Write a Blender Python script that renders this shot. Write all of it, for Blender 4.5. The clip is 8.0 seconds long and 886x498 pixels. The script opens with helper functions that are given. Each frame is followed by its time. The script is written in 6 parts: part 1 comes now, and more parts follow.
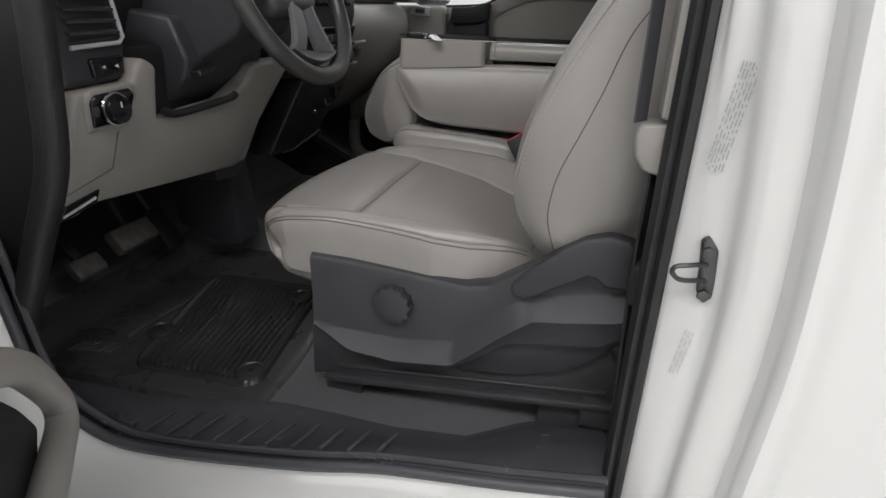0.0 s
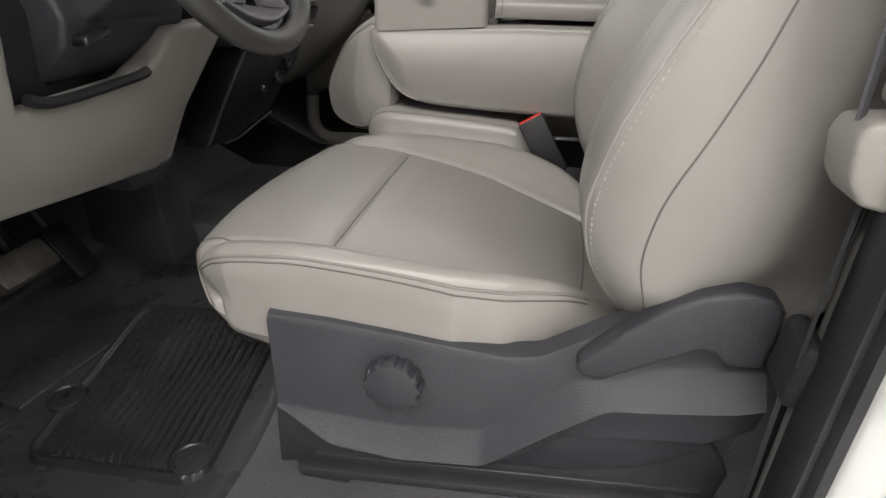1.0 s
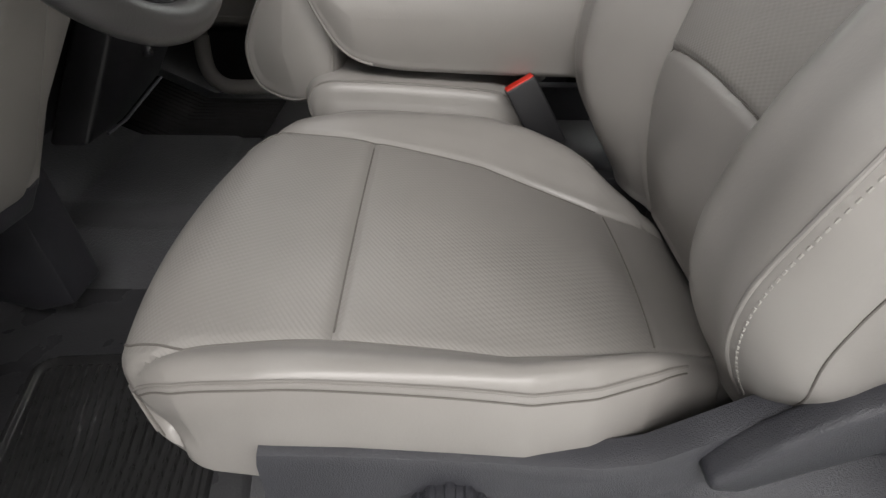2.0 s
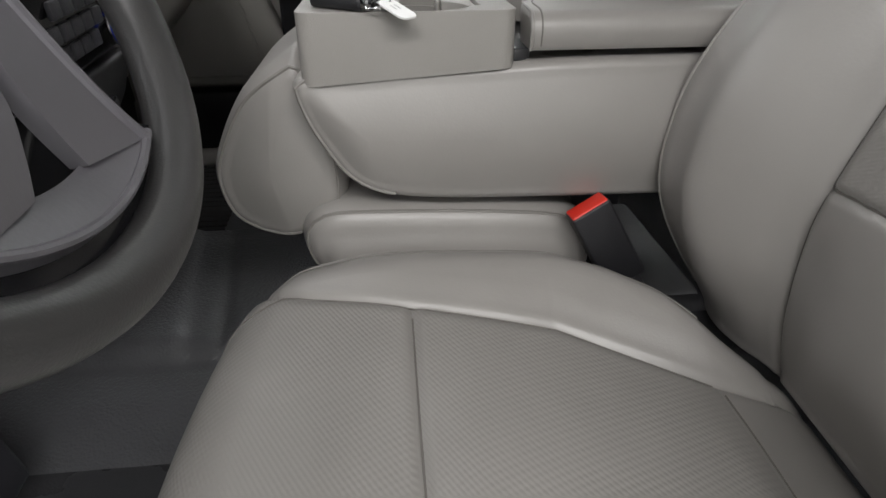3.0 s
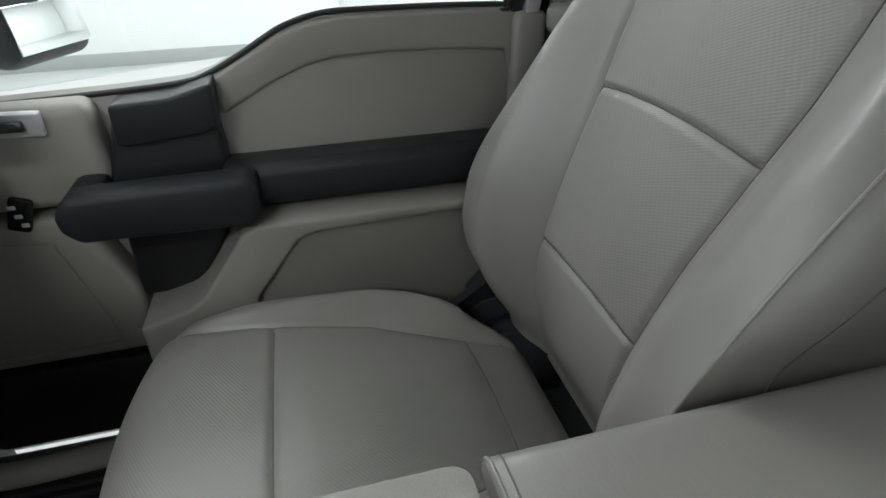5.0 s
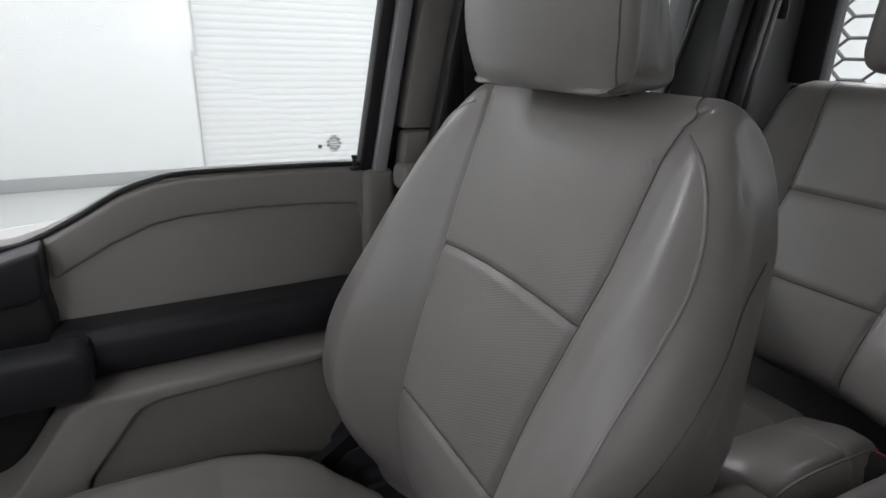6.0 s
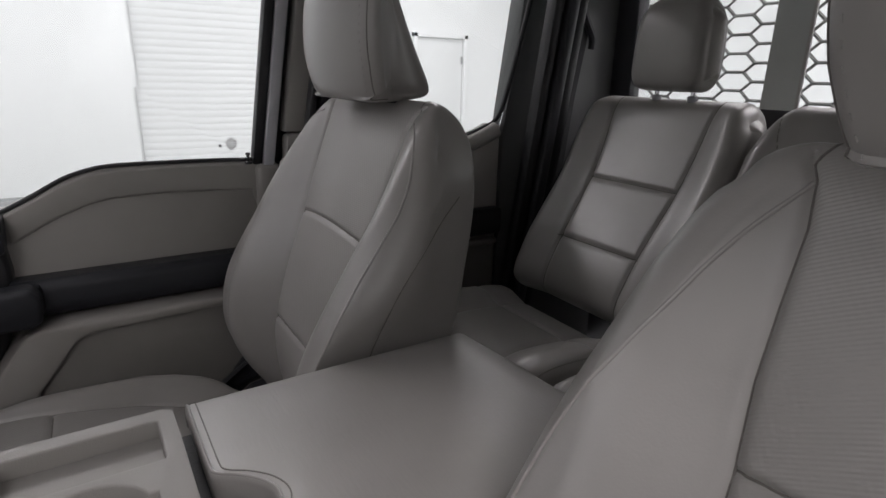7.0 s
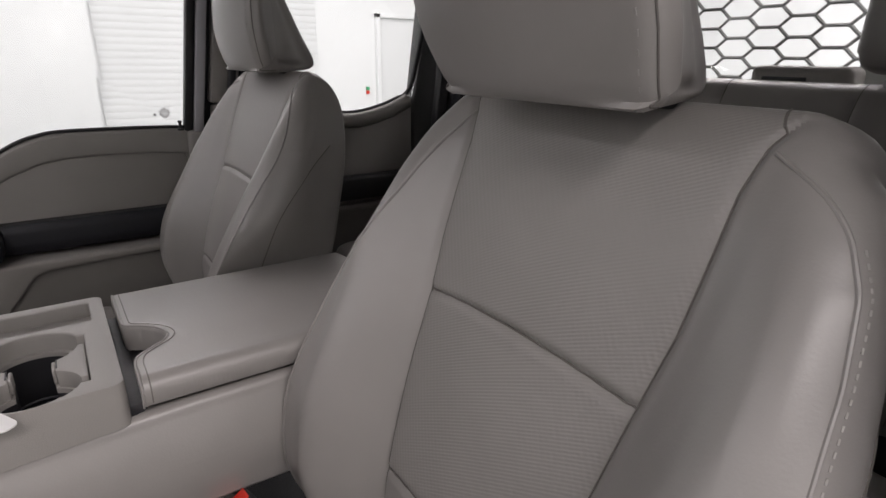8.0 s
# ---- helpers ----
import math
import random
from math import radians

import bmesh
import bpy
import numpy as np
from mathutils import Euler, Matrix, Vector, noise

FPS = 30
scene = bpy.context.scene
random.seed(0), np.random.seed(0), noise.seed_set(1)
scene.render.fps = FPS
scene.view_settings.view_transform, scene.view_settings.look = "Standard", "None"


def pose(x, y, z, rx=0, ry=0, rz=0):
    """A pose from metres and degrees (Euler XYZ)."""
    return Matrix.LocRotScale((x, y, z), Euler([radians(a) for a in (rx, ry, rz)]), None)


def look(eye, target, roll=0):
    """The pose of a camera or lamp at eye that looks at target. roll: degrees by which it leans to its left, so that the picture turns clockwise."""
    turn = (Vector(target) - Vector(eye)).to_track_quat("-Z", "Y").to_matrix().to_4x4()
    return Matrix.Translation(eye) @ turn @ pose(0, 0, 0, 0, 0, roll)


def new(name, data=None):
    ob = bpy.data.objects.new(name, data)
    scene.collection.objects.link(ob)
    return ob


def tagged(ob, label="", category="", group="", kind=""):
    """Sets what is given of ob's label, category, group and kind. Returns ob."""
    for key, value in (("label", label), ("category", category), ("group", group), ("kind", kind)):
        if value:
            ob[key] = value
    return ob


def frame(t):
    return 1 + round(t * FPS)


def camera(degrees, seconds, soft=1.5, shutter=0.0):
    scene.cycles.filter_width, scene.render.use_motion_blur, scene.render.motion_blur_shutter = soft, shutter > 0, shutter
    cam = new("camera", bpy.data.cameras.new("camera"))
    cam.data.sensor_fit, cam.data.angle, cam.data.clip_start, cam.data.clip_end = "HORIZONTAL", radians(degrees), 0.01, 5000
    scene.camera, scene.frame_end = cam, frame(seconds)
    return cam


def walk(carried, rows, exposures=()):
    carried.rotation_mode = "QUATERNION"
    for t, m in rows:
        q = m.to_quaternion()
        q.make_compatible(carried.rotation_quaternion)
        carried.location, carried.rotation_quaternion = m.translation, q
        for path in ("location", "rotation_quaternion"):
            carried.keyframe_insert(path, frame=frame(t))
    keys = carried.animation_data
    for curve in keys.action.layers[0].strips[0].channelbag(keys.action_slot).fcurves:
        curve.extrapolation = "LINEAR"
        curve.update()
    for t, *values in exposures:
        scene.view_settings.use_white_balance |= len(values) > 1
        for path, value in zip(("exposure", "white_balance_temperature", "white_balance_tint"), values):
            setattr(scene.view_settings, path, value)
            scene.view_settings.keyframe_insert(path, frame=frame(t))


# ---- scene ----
cam = camera(77.0, 8.0)
PATH = [
    (0, (0.359, -0.967, 0.737), (-0.117, 0.796, -0.079), 1.5),
    (0.5, (0.292, -0.823, 0.727), (-0.146, 0.933, -0.125), 1.6),
    (1, (0.224, -0.705, 0.7), (-0.104, 1.044, -0.213), 1.3),
    (1.2, (0.181, -0.671, 0.703), (-0.04, 1.06, -0.275), 1.5),
    (2.3, (0.07, -0.417, 0.734), (0.104, 1.19, -0.456), 0.6),
    (2.5, (0.058, -0.363, 0.738), (0.081, 1.249, -0.446), -0.1),
    (3, (-0.011, -0.24, 0.762), (0.162, 1.395, -0.377), 0.4),
    (3.5, (0.012, -0.05, 0.862), (0.196, 1.502, -0.386), -1.3),
    (4, (0.032, 0.116, 0.914), (0.258, 1.686, -0.305), -1.6),
    (4.2, (0.028, 0.169, 0.921), (0.274, 1.762, -0.262), -1.2),
    (5.3, (0.059, 0.388, 0.946), (0.601, 2.06, -0.008), -0.7),
    (5.5, (0.072, 0.389, 0.96), (0.72, 2.07, 0.093), -0.3),
    (6, (0.065, 0.356, 0.986), (0.953, 2.017, 0.314), 1.5),
    (6.5, (0.079, 0.225, 0.992), (1.058, 1.858, 0.381), 1.3),
    (7, (0.068, -0.022, 0.992), (1.099, 1.584, 0.393), 1.3),
    (7.5, (0.065, -0.229, 0.992), (1.113, 1.363, 0.384), 0.7),
    (8, (0.09, -0.333, 0.984), (1.173, 1.216, 0.329), 0.8),
]
LIGHT = [(0.0, -0.2, 6550, 12), (0.5, 0.17, 6700, 12), (1.0, 0.47, 6800, 12), (2.4, 0.36, 6600, 12), (3.0, 0.34, 6500, 11), (3.5, 0.42, 6300, 3), (4.0, 0.5, 6200, 1), (5.3, 0.48, 6320, 9), (5.7, 0.25, 6350, 14), (6.0, 0.08, 6370, 15),
         (6.5, -0.07, 6400, 17), (7.0, -0.06, 6500, 18), (7.5, -0.08, 6600, 19), (8.0, 0.0, 6700, 20)]
walk(cam, [(t, look(eye, target, roll)) for t, eye, target, roll in PATH], LIGHT)

# ---- world and light ----
world = bpy.data.worlds.new("studio_world")
scene.world = world
world.use_nodes = True
bg = world.node_tree.nodes["Background"]
bg.inputs["Color"].default_value = (0.9, 0.95, 1.0, 1)
bg.inputs["Strength"].default_value = 0.1


def area(name, place, target, sx, sy, power, colour=(1, 1, 1)):
    lamp = bpy.data.lights.new(name, "AREA")
    lamp.shape, lamp.size, lamp.size_y = "RECTANGLE", sx, sy
    lamp.energy, lamp.color = power, colour
    ob = new(name, lamp)
    ob.matrix_world = look(place, target)
    return ob


# strips are assumed and out of view, placed and powered to balance cab brightness
area("ceiling_strip_front", (-1.5, 0.42, 3.9), (-1.5, 0.42, 0), 0.8, 5.0, 30, (0.98, 1, 1.02))
area("ceiling_strip_front", (-5.2, 0.42, 3.9), (-5.2, 0.42, 0), 0.8, 7.0, 105, (0.98, 1, 1.02))
area("ceiling_strip_driver", (0.4, -3.5, 3.9), (0.4, -3.5, 0), 6.0, 0.8, 295, (1, 0.99, 0.97))
area("ceiling_strip_passenger", (0.8, 5.2, 3.9), (0.8, 5.2, 0), 8.0, 0.8, 195, (1, 1, 1))
area("ceiling_strip_rear", (4.8, 0.4, 3.9), (4.8, 0.4, 0), 0.8, 7.0, 310, (1, 1, 1))


# ---- materials ----
def mat(name, colour, rough=0.5, metal=0.0, vary=0.12, scale=30.0, bump=0.15, bscale=300.0, coat=0.0, sheen=0.0, spec=0.5):
    m = bpy.data.materials.new(name)
    m.use_nodes = True
    nt = m.node_tree
    N, Lk = nt.nodes, nt.links
    p = N["Principled BSDF"]
    tc = N.new("ShaderNodeTexCoord")
    n1 = N.new("ShaderNodeTexNoise")
    n1.inputs["Scale"].default_value = scale
    n1.inputs["Detail"].default_value = 5
    Lk.new(tc.outputs["Object"], n1.inputs["Vector"])
    n0 = N.new("ShaderNodeTexNoise")
    n0.inputs["Scale"].default_value = scale * 0.13
    Lk.new(tc.outputs["Object"], n0.inputs["Vector"])
    add = N.new("ShaderNodeMath")
    add.operation = "ADD"
    Lk.new(n1.outputs["Fac"], add.inputs[0])
    Lk.new(n0.outputs["Fac"], add.inputs[1])
    ramp = N.new("ShaderNodeMapRange")
    ramp.inputs["From Min"].default_value, ramp.inputs["From Max"].default_value = 0.6, 1.4
    ramp.inputs["To Min"].default_value, ramp.inputs["To Max"].default_value = 1 - vary, 1 + vary
    Lk.new(add.outputs[0], ramp.inputs["Value"])
    mul = N.new("ShaderNodeVectorMath")
    mul.operation = "SCALE"
    mul.inputs[0].default_value = colour
    Lk.new(ramp.outputs[0], mul.inputs["Scale"])
    Lk.new(mul.outputs[0], p.inputs["Base Color"])
    rr = N.new("ShaderNodeMapRange")
    rr.inputs["From Min"].default_value, rr.inputs["From Max"].default_value = 0.3, 0.7
    rr.inputs["To Min"].default_value, rr.inputs["To Max"].default_value = max(rough - 0.03, 0.02), min(rough + 0.03, 1)
    Lk.new(n1.outputs["Fac"], rr.inputs["Value"])
    Lk.new(rr.outputs[0], p.inputs["Roughness"])
    p.inputs["Metallic"].default_value = metal
    p.inputs["Coat Weight"].default_value = coat
    p.inputs["Coat Roughness"].default_value = 0.04
    p.inputs["Sheen Weight"].default_value = sheen
    p.inputs["Specular IOR Level"].default_value = spec
    if bump:
        nb = N.new("ShaderNodeTexNoise")
        nb.inputs["Scale"].default_value = bscale
        nb.inputs["Detail"].default_value = 3
        Lk.new(tc.outputs["Object"], nb.inputs["Vector"])
        b = N.new("ShaderNodeBump")
        b.inputs["Strength"].default_value = bump
        b.inputs["Distance"].default_value = 0.002
        Lk.new(nb.outputs["Fac"], b.inputs["Height"])
        Lk.new(b.outputs[0], p.inputs["Normal"])
    return m


def embossed(name, colour, rough, pitch=0.0066, depth=0.12):
    """Leather stamped with fine diagonal rows of dots."""
    m = mat(name, colour, rough, vary=0.07, scale=14, bump=0.03, bscale=420, spec=0.5)
    N, Lk = m.node_tree.nodes, m.node_tree.links
    p = N["Principled BSDF"]
    tc = N.new("ShaderNodeTexCoord")
    sep = N.new("ShaderNodeSeparateXYZ")
    Lk.new(tc.outputs["Object"], sep.inputs[0])

    def maths(op, a, b=None):
        nd = N.new("ShaderNodeMath")
        nd.operation = op
        for k, val in ((0, a), (1, b)):
            if val is None:
                continue
            if isinstance(val, (int, float)):
                nd.inputs[k].default_value = val
            else:
                Lk.new(val, nd.inputs[k])
        return nd.outputs[0]

    v = maths("ADD", sep.outputs[0], sep.outputs[2])
    k = 2 * math.pi / pitch
    su = maths("SINE", maths("MULTIPLY", maths("ADD", sep.outputs[1], maths("MULTIPLY", v, 0.5)), k))
    sv = maths("SINE", maths("MULTIPLY", v, k))
    h = maths("MULTIPLY", su, sv)
    b = N.new("ShaderNodeBump")
    b.inputs["Strength"].default_value = depth
    b.inputs["Distance"].default_value = 0.0012
    Lk.new(h, b.inputs["Height"])
    old = p.inputs["Normal"].links[0].from_node
    Lk.new(old.outputs[0], b.inputs["Normal"])
    Lk.new(b.outputs[0], p.inputs["Normal"])
    return m


TAUPE = (0.272, 0.259, 0.245)
leather = mat("leather_taupe", TAUPE, 0.355, vary=0.08, scale=12, bump=0.06, bscale=420, spec=0.6)
leather_lid = mat("leather_creased", TAUPE, 0.39, vary=0.08, scale=12, bump=0.11, bscale=55, spec=0.6)
crease = leather_lid.node_tree.nodes.new("ShaderNodeMapping")
crease.inputs["Scale"].default_value = (6.0, 1.0, 1.0)
for link in list(leather_lid.node_tree.links):
    if link.from_node.bl_idname == "ShaderNodeTexCoord" and abs(link.to_node.inputs["Scale"].default_value - 55) < 1:
        target = link.to_socket
        leather_lid.node_tree.links.new(link.from_socket, crease.inputs["Vector"])
        leather_lid.node_tree.links.new(crease.outputs["Vector"], target)
        break
leather_dots = embossed("leather_embossed", (0.262, 0.25, 0.236), 0.43, depth=0.17)
piping_mat = mat("leather_piping", (0.215, 0.203, 0.19), 0.4, vary=0.05, scale=40, bump=0.1)
# leather tone darkened: the shade inside seam grooves is put into this colour
seam_shade = mat("seam_shadow", (0.13, 0.12, 0.11), 0.6, vary=0.05, scale=40, bump=0)
thread = mat("thread_pale", (0.36, 0.345, 0.325), 0.7, bump=0)
taupe_plastic = mat("plastic_taupe", (0.27, 0.257, 0.24), 0.5, vary=0.05, scale=18, bump=0.25, bscale=900)
dark_plastic = mat("plastic_charcoal", (0.036, 0.036, 0.042), 0.40, vary=0.1, scale=25, bump=0.3, bscale=1100)
seat_plastic = mat("plastic_seat_charcoal", (0.039, 0.040, 0.047), 0.36, vary=0.12, scale=18, bump=0.45, bscale=900)
seat_base = mat("plastic_seat_base", (0.040, 0.040, 0.044), 0.45, vary=0.2, scale=18, bump=0.3, bscale=700)
black_plastic = mat("plastic_black", (0.014, 0.014, 0.016), 0.45, vary=0.15, scale=25, bump=0.25, bscale=900)
gloss_black = mat("gloss_black", (0.01, 0.01, 0.012), 0.15, vary=0.1, bump=0)
rubber = mat("rubber_floor", (0.108, 0.109, 0.116), 0.34, vary=0.2, scale=9, bump=1.0, bscale=230)
mat_rubber = mat("rubber_mat", (0.034, 0.034, 0.035), 0.24, vary=0.2, scale=14, bump=0.25, bscale=420)
door_charcoal = mat("door_charcoal", (0.015, 0.016, 0.020), 0.46, vary=0.1, scale=25, bump=0.3, bscale=1100, spec=0.35)
seal_rubber = mat("rubber_seal", (0.017, 0.017, 0.019), 0.5, vary=0.25, scale=30, bump=0.3, bscale=200)
belt_grey = mat("belt_webbing_charcoal", (0.05, 0.05, 0.058), 0.6, vary=0.12, scale=60, bump=0.4, bscale=700)
webbing = mat("belt_webbing", (0.016, 0.016, 0.018), 0.75, vary=0.2, scale=60, bump=0.5, bscale=700)
white_paint = mat("paint_white", (0.68, 0.68, 0.675), 0.16, vary=0.02, scale=5, bump=0.02, bscale=60, coat=1.0)
frame_paint = mat("paint_grey", (0.42, 0.42, 0.44), 0.4, vary=0.04, scale=10, bump=0.05)
chrome = mat("chrome", (0.75, 0.75, 0.77), 0.14, metal=1.0, vary=0.04, bump=0)
steel_dark = mat("steel_dark", (0.10, 0.10, 0.105), 0.35, metal=0.9, vary=0.25, scale=60, bump=0.1)
pedal_metal = mat("pedal_worn", (0.13, 0.122, 0.11), 0.5, metal=0.3, vary=0.5, scale=70, bump=0.3)
red_plastic = mat("plastic_red", (0.72, 0.035, 0.02), 0.4, vary=0.05, bump=0.05)
white_plastic = mat("plastic_white", (0.75, 0.75, 0.74), 0.45, vary=0.04, bump=0.05)
grey_ink = mat("ink_grey", (0.33, 0.34, 0.34), 0.6, vary=0.05, bump=0)
pale_ink = mat("ink_pale", (0.52, 0.52, 0.52), 0.6, vary=0.05, bump=0)
blue_mark = mat("mark_blue", (0.02, 0.07, 0.7), 0.5, bump=0)
green_mark = mat("mark_green", (0.03, 0.35, 0.15), 0.5, bump=0)
liner_black = mat("rubber_liner", (0.054, 0.054, 0.058), 0.28, vary=0.2, scale=10, bump=0.3, bscale=300)
scuff_black = mat("scuff_black", (0.060, 0.062, 0.070), 0.25, vary=0.2, scale=14, bump=0.35, bscale=800)
pillar_grey = mat("pillar_grey", (0.30, 0.30, 0.285), 0.5, vary=0.08, scale=20, bump=0.15)
headliner = mat("headliner_cloth", (0.5, 0.49, 0.47), 0.9, vary=0.05, scale=30, bump=0.3, bscale=500)
wall_paint = mat("wall_white", (0.82, 0.83, 0.83), 0.6, vary=0.02, scale=1.2, bump=0.05, bscale=40)
door_white = mat("roller_white", (0.74, 0.75, 0.75), 0.5, vary=0.02, scale=1.5, bump=0.03, bscale=40)
floor_grey = mat("floor_grey", (0.52, 0.53, 0.52), 0.35, vary=0.05, scale=1.5, bump=0.03, bscale=30)
base_grey = mat("baseboard_grey", (0.36, 0.37, 0.37), 0.5, vary=0.04, scale=3, bump=0)
ceiling_paint = mat("ceiling_paint", (0.34, 0.34, 0.34), 0.8, vary=0.02, scale=1, bump=0)
rack_steel = mat("rack_grey", (0.30, 0.30, 0.29), 0.5, vary=0.1, scale=12, bump=0.05)
mirror_glass = mat("mirror_silver", (0.85, 0.86, 0.87), 0.03, metal=1.0, vary=0.01, bump=0)
glass = bpy.data.materials.new("window_glass")
glass.use_nodes = True
_p = glass.node_tree.nodes["Principled BSDF"]
_p.inputs["Base Color"].default_value = (0.93, 0.97, 0.95, 1)
_p.inputs["Roughness"].default_value = 0.0
_p.inputs["IOR"].default_value = 1.45
_p.inputs["Transmission Weight"].default_value = 1.0


# ---- mesh helpers ----
def part(name, bm, material, parent=None, label="", smooth=True, kind=""):
    """Links a bmesh (or a tuple of points and faces) as one mesh object under a thing or a part."""
    me = bpy.data.meshes.new(name)
    if isinstance(bm, tuple):
        me.from_pydata(bm[0], [], bm[1])
        if len(bm) > 2:
            me.polygons.foreach_set("material_index", bm[2])
    else:
        bm.to_mesh(me)
        bm.free()
    for m in material if isinstance(material, (list, tuple)) else [material]:
        me.materials.append(m)
    if smooth:
        me.polygons.foreach_set("use_smooth", [True] * len(me.polygons))
        me.set_sharp_from_angle(angle=radians(38))
    me.update()
    ob = new(name, me)
    if parent is not None:
        ob.parent = parent
    if label or kind:
        tagged(ob, label, "", "", kind)
    return ob


def thing(name, label, category, group="", kind="", place=(0, 0, 0)):
    ob = new(name)
    ob.empty_display_size = 0.05
    ob.location = place
    return tagged(ob, label, category, group, kind)


def structure(name, bm, material, label, category):
    return tagged(part(name, bm, material), label, category, "", "structure")


def join(*pieces):
    """Several (points, faces) pieces as one."""
    vs, fs = [], []
    for k in pieces:
        o = len(vs)
        vs += [tuple(v) for v in k[0]]
        fs += [tuple(i + o for i in f) for f in k[1]]
    return vs, fs


def rbox(c, s, bev=0.004, seg=2, turn=None):
    """A box with rounded edges at c with sizes s, turned by a matrix."""
    bm = bmesh.new()
    bmesh.ops.create_cube(bm, size=1)
    bmesh.ops.scale(bm, vec=s, verts=bm.verts)
    if bev:
        bmesh.ops.bevel(bm, geom=bm.edges[:], offset=min(bev, min(s) * 0.45), segments=seg, profile=0.5, affect="EDGES")
    if turn is not None:
        bmesh.ops.transform(bm, matrix=turn, verts=bm.verts)
    bmesh.ops.translate(bm, vec=c, verts=bm.verts)
    return bm


def merge(*bms):
    """Several bmeshes as one."""
    out = bmesh.new()
    for b in bms:
        me = bpy.data.meshes.new("tmp")
        b.to_mesh(me)
        b.free()
        out.from_mesh(me)
        bpy.data.meshes.remove(me)
    return out


def prism(poly, axis, d0, d1, bev=0.004, seg=2):
    """A polygon in the plane across axis, pushed from d0 to d1, with rounded edges.
    axis x: polygon in (y, z); y: in (x, z); z: in (x, y)."""
    bm = bmesh.new()
    put = {"x": lambda a, b, d: (d, a, b), "y": lambda a, b, d: (a, d, b), "z": lambda a, b, d: (a, b, d)}[axis]
    va = [bm.verts.new(put(a, b, d0)) for a, b in poly]
    vb = [bm.verts.new(put(a, b, d1)) for a, b in poly]
    n = len(poly)
    bm.faces.new(va)
    bm.faces.new(vb[::-1])
    for i in range(n):
        bm.faces.new((va[i], va[(i + 1) % n], vb[(i + 1) % n], vb[i]))
    bmesh.ops.recalc_face_normals(bm, faces=bm.faces)
    if bev:
        bmesh.ops.bevel(bm, geom=bm.edges[:], offset=bev, segments=seg, profile=0.5, affect="EDGES", clamp_overlap=True)
    return bm


def catmull(pts, n, closed=True):
    """n points evenly along a smooth curve through pts."""
    p = np.array(pts, float)
    m = len(p)
    out = []
    for i in range(m if closed else m - 1):
        g = [p[(i + k) % m] if closed else p[min(max(i + k, 0), m - 1)] for k in (-1, 0, 1, 2)]
        for t in np.linspace(0, 1, 24, endpoint=False):
            out.append(0.5 * (2 * g[1] + (g[2] - g[0]) * t + (2 * g[0] - 5 * g[1] + 4 * g[2] - g[3]) * t * t
                              + (3 * g[1] - g[0] - 3 * g[2] + g[3]) * t ** 3))
    if not closed:
        out.append(p[-1])
    out = np.array(out)
    loop = np.vstack([out, out[:1]]) if closed else out
    s = np.r_[0, np.cumsum(np.linalg.norm(np.diff(loop, axis=0), axis=1))]
    q = np.linspace(0, s[-1], n, endpoint=not closed)
    return np.stack([np.interp(q, s, loop[:, k]) for k in range(p.shape[1])], 1)


def tube(pts, r, n=8, closed=False, flat=1.0):
    """A round cord along points."""
    p = np.array(pts, float)
    m = len(p)
    if closed:
        t = np.roll(p, -1, 0) - np.roll(p, 1, 0)
    else:
        t = np.gradient(p, axis=0)
    t /= np.linalg.norm(t, axis=1)[:, None] + 1e-12
    a = np.cross(t[0], (0.13, 0.29, 0.95))
    vs = []
    for i in range(m):
        a = a - t[i] * np.dot(a, t[i])
        a /= np.linalg.norm(a) + 1e-12
        b = np.cross(t[i], a)
        for k in range(n):
            w = 2 * math.pi * k / n
            vs.append(tuple(p[i] + r * (math.cos(w) * a + flat * math.sin(w) * b)))
    fs = []
    for i in range(m if closed else m - 1):
        j = (i + 1) % m
        for k in range(n):
            l = (k + 1) % n
            fs.append((i * n + k, i * n + l, j * n + l, j * n + k))
    if not closed:
        fs.append(tuple(range(n))[::-1])
        fs.append(tuple((m - 1) * n + k for k in range(n)))
    return vs, fs


def strip(a, b, thick):
    """A band between two lines of points, with thickness along its own normal."""
    a, b = np.array(a, float), np.array(b, float)
    t = np.gradient(a, axis=0)
    nrm = np.cross(t, b - a)
    nrm /= np.linalg.norm(nrm, axis=1)[:, None] + 1e-12
    rows = [a, b, b + nrm * thick, a + nrm * thick]
    m = len(a)
    vs = [tuple(r[i]) for i in range(m) for r in rows]
    fs = []
    for i in range(m - 1):
        for k in range(4):
            l = (k + 1) % 4
            fs.append((i * 4 + k, i * 4 + l, i * 4 + 4 + l, i * 4 + 4 + k))
    fs += [(3, 2, 1, 0), tuple(4 * (m - 1) + k for k in range(4))]
    return vs, fs


def cyl(c, axis, r, h, n=32, bev=0.0, r2=None):
    bm = bmesh.new()
    bmesh.ops.create_cone(bm, cap_ends=True, segments=n, radius1=r, radius2=r if r2 is None else r2, depth=h)
    if bev:
        es = [e for e in bm.edges if abs(e.verts[0].co.z - e.verts[1].co.z) < 1e-6]
        bmesh.ops.bevel(bm, geom=es, offset=bev, segments=2, profile=0.5, affect="EDGES")
    q = Vector((0, 0, 1)).rotation_difference(Vector(axis)).to_matrix().to_4x4()
    bmesh.ops.transform(bm, matrix=Matrix.Translation(c) @ q, verts=bm.verts)
    return bm


def smooth01(a, b, x):
    t = np.clip((x - a) / (b - a), 0, 1)
    return t * t * (3 - 2 * t)


def soft(v, xs_, ys_, w=0.03):
    """A table read off without kinks."""
    return sum(np.interp(v + d, xs_, ys_) for d in np.linspace(-w, w, 9)) / 9


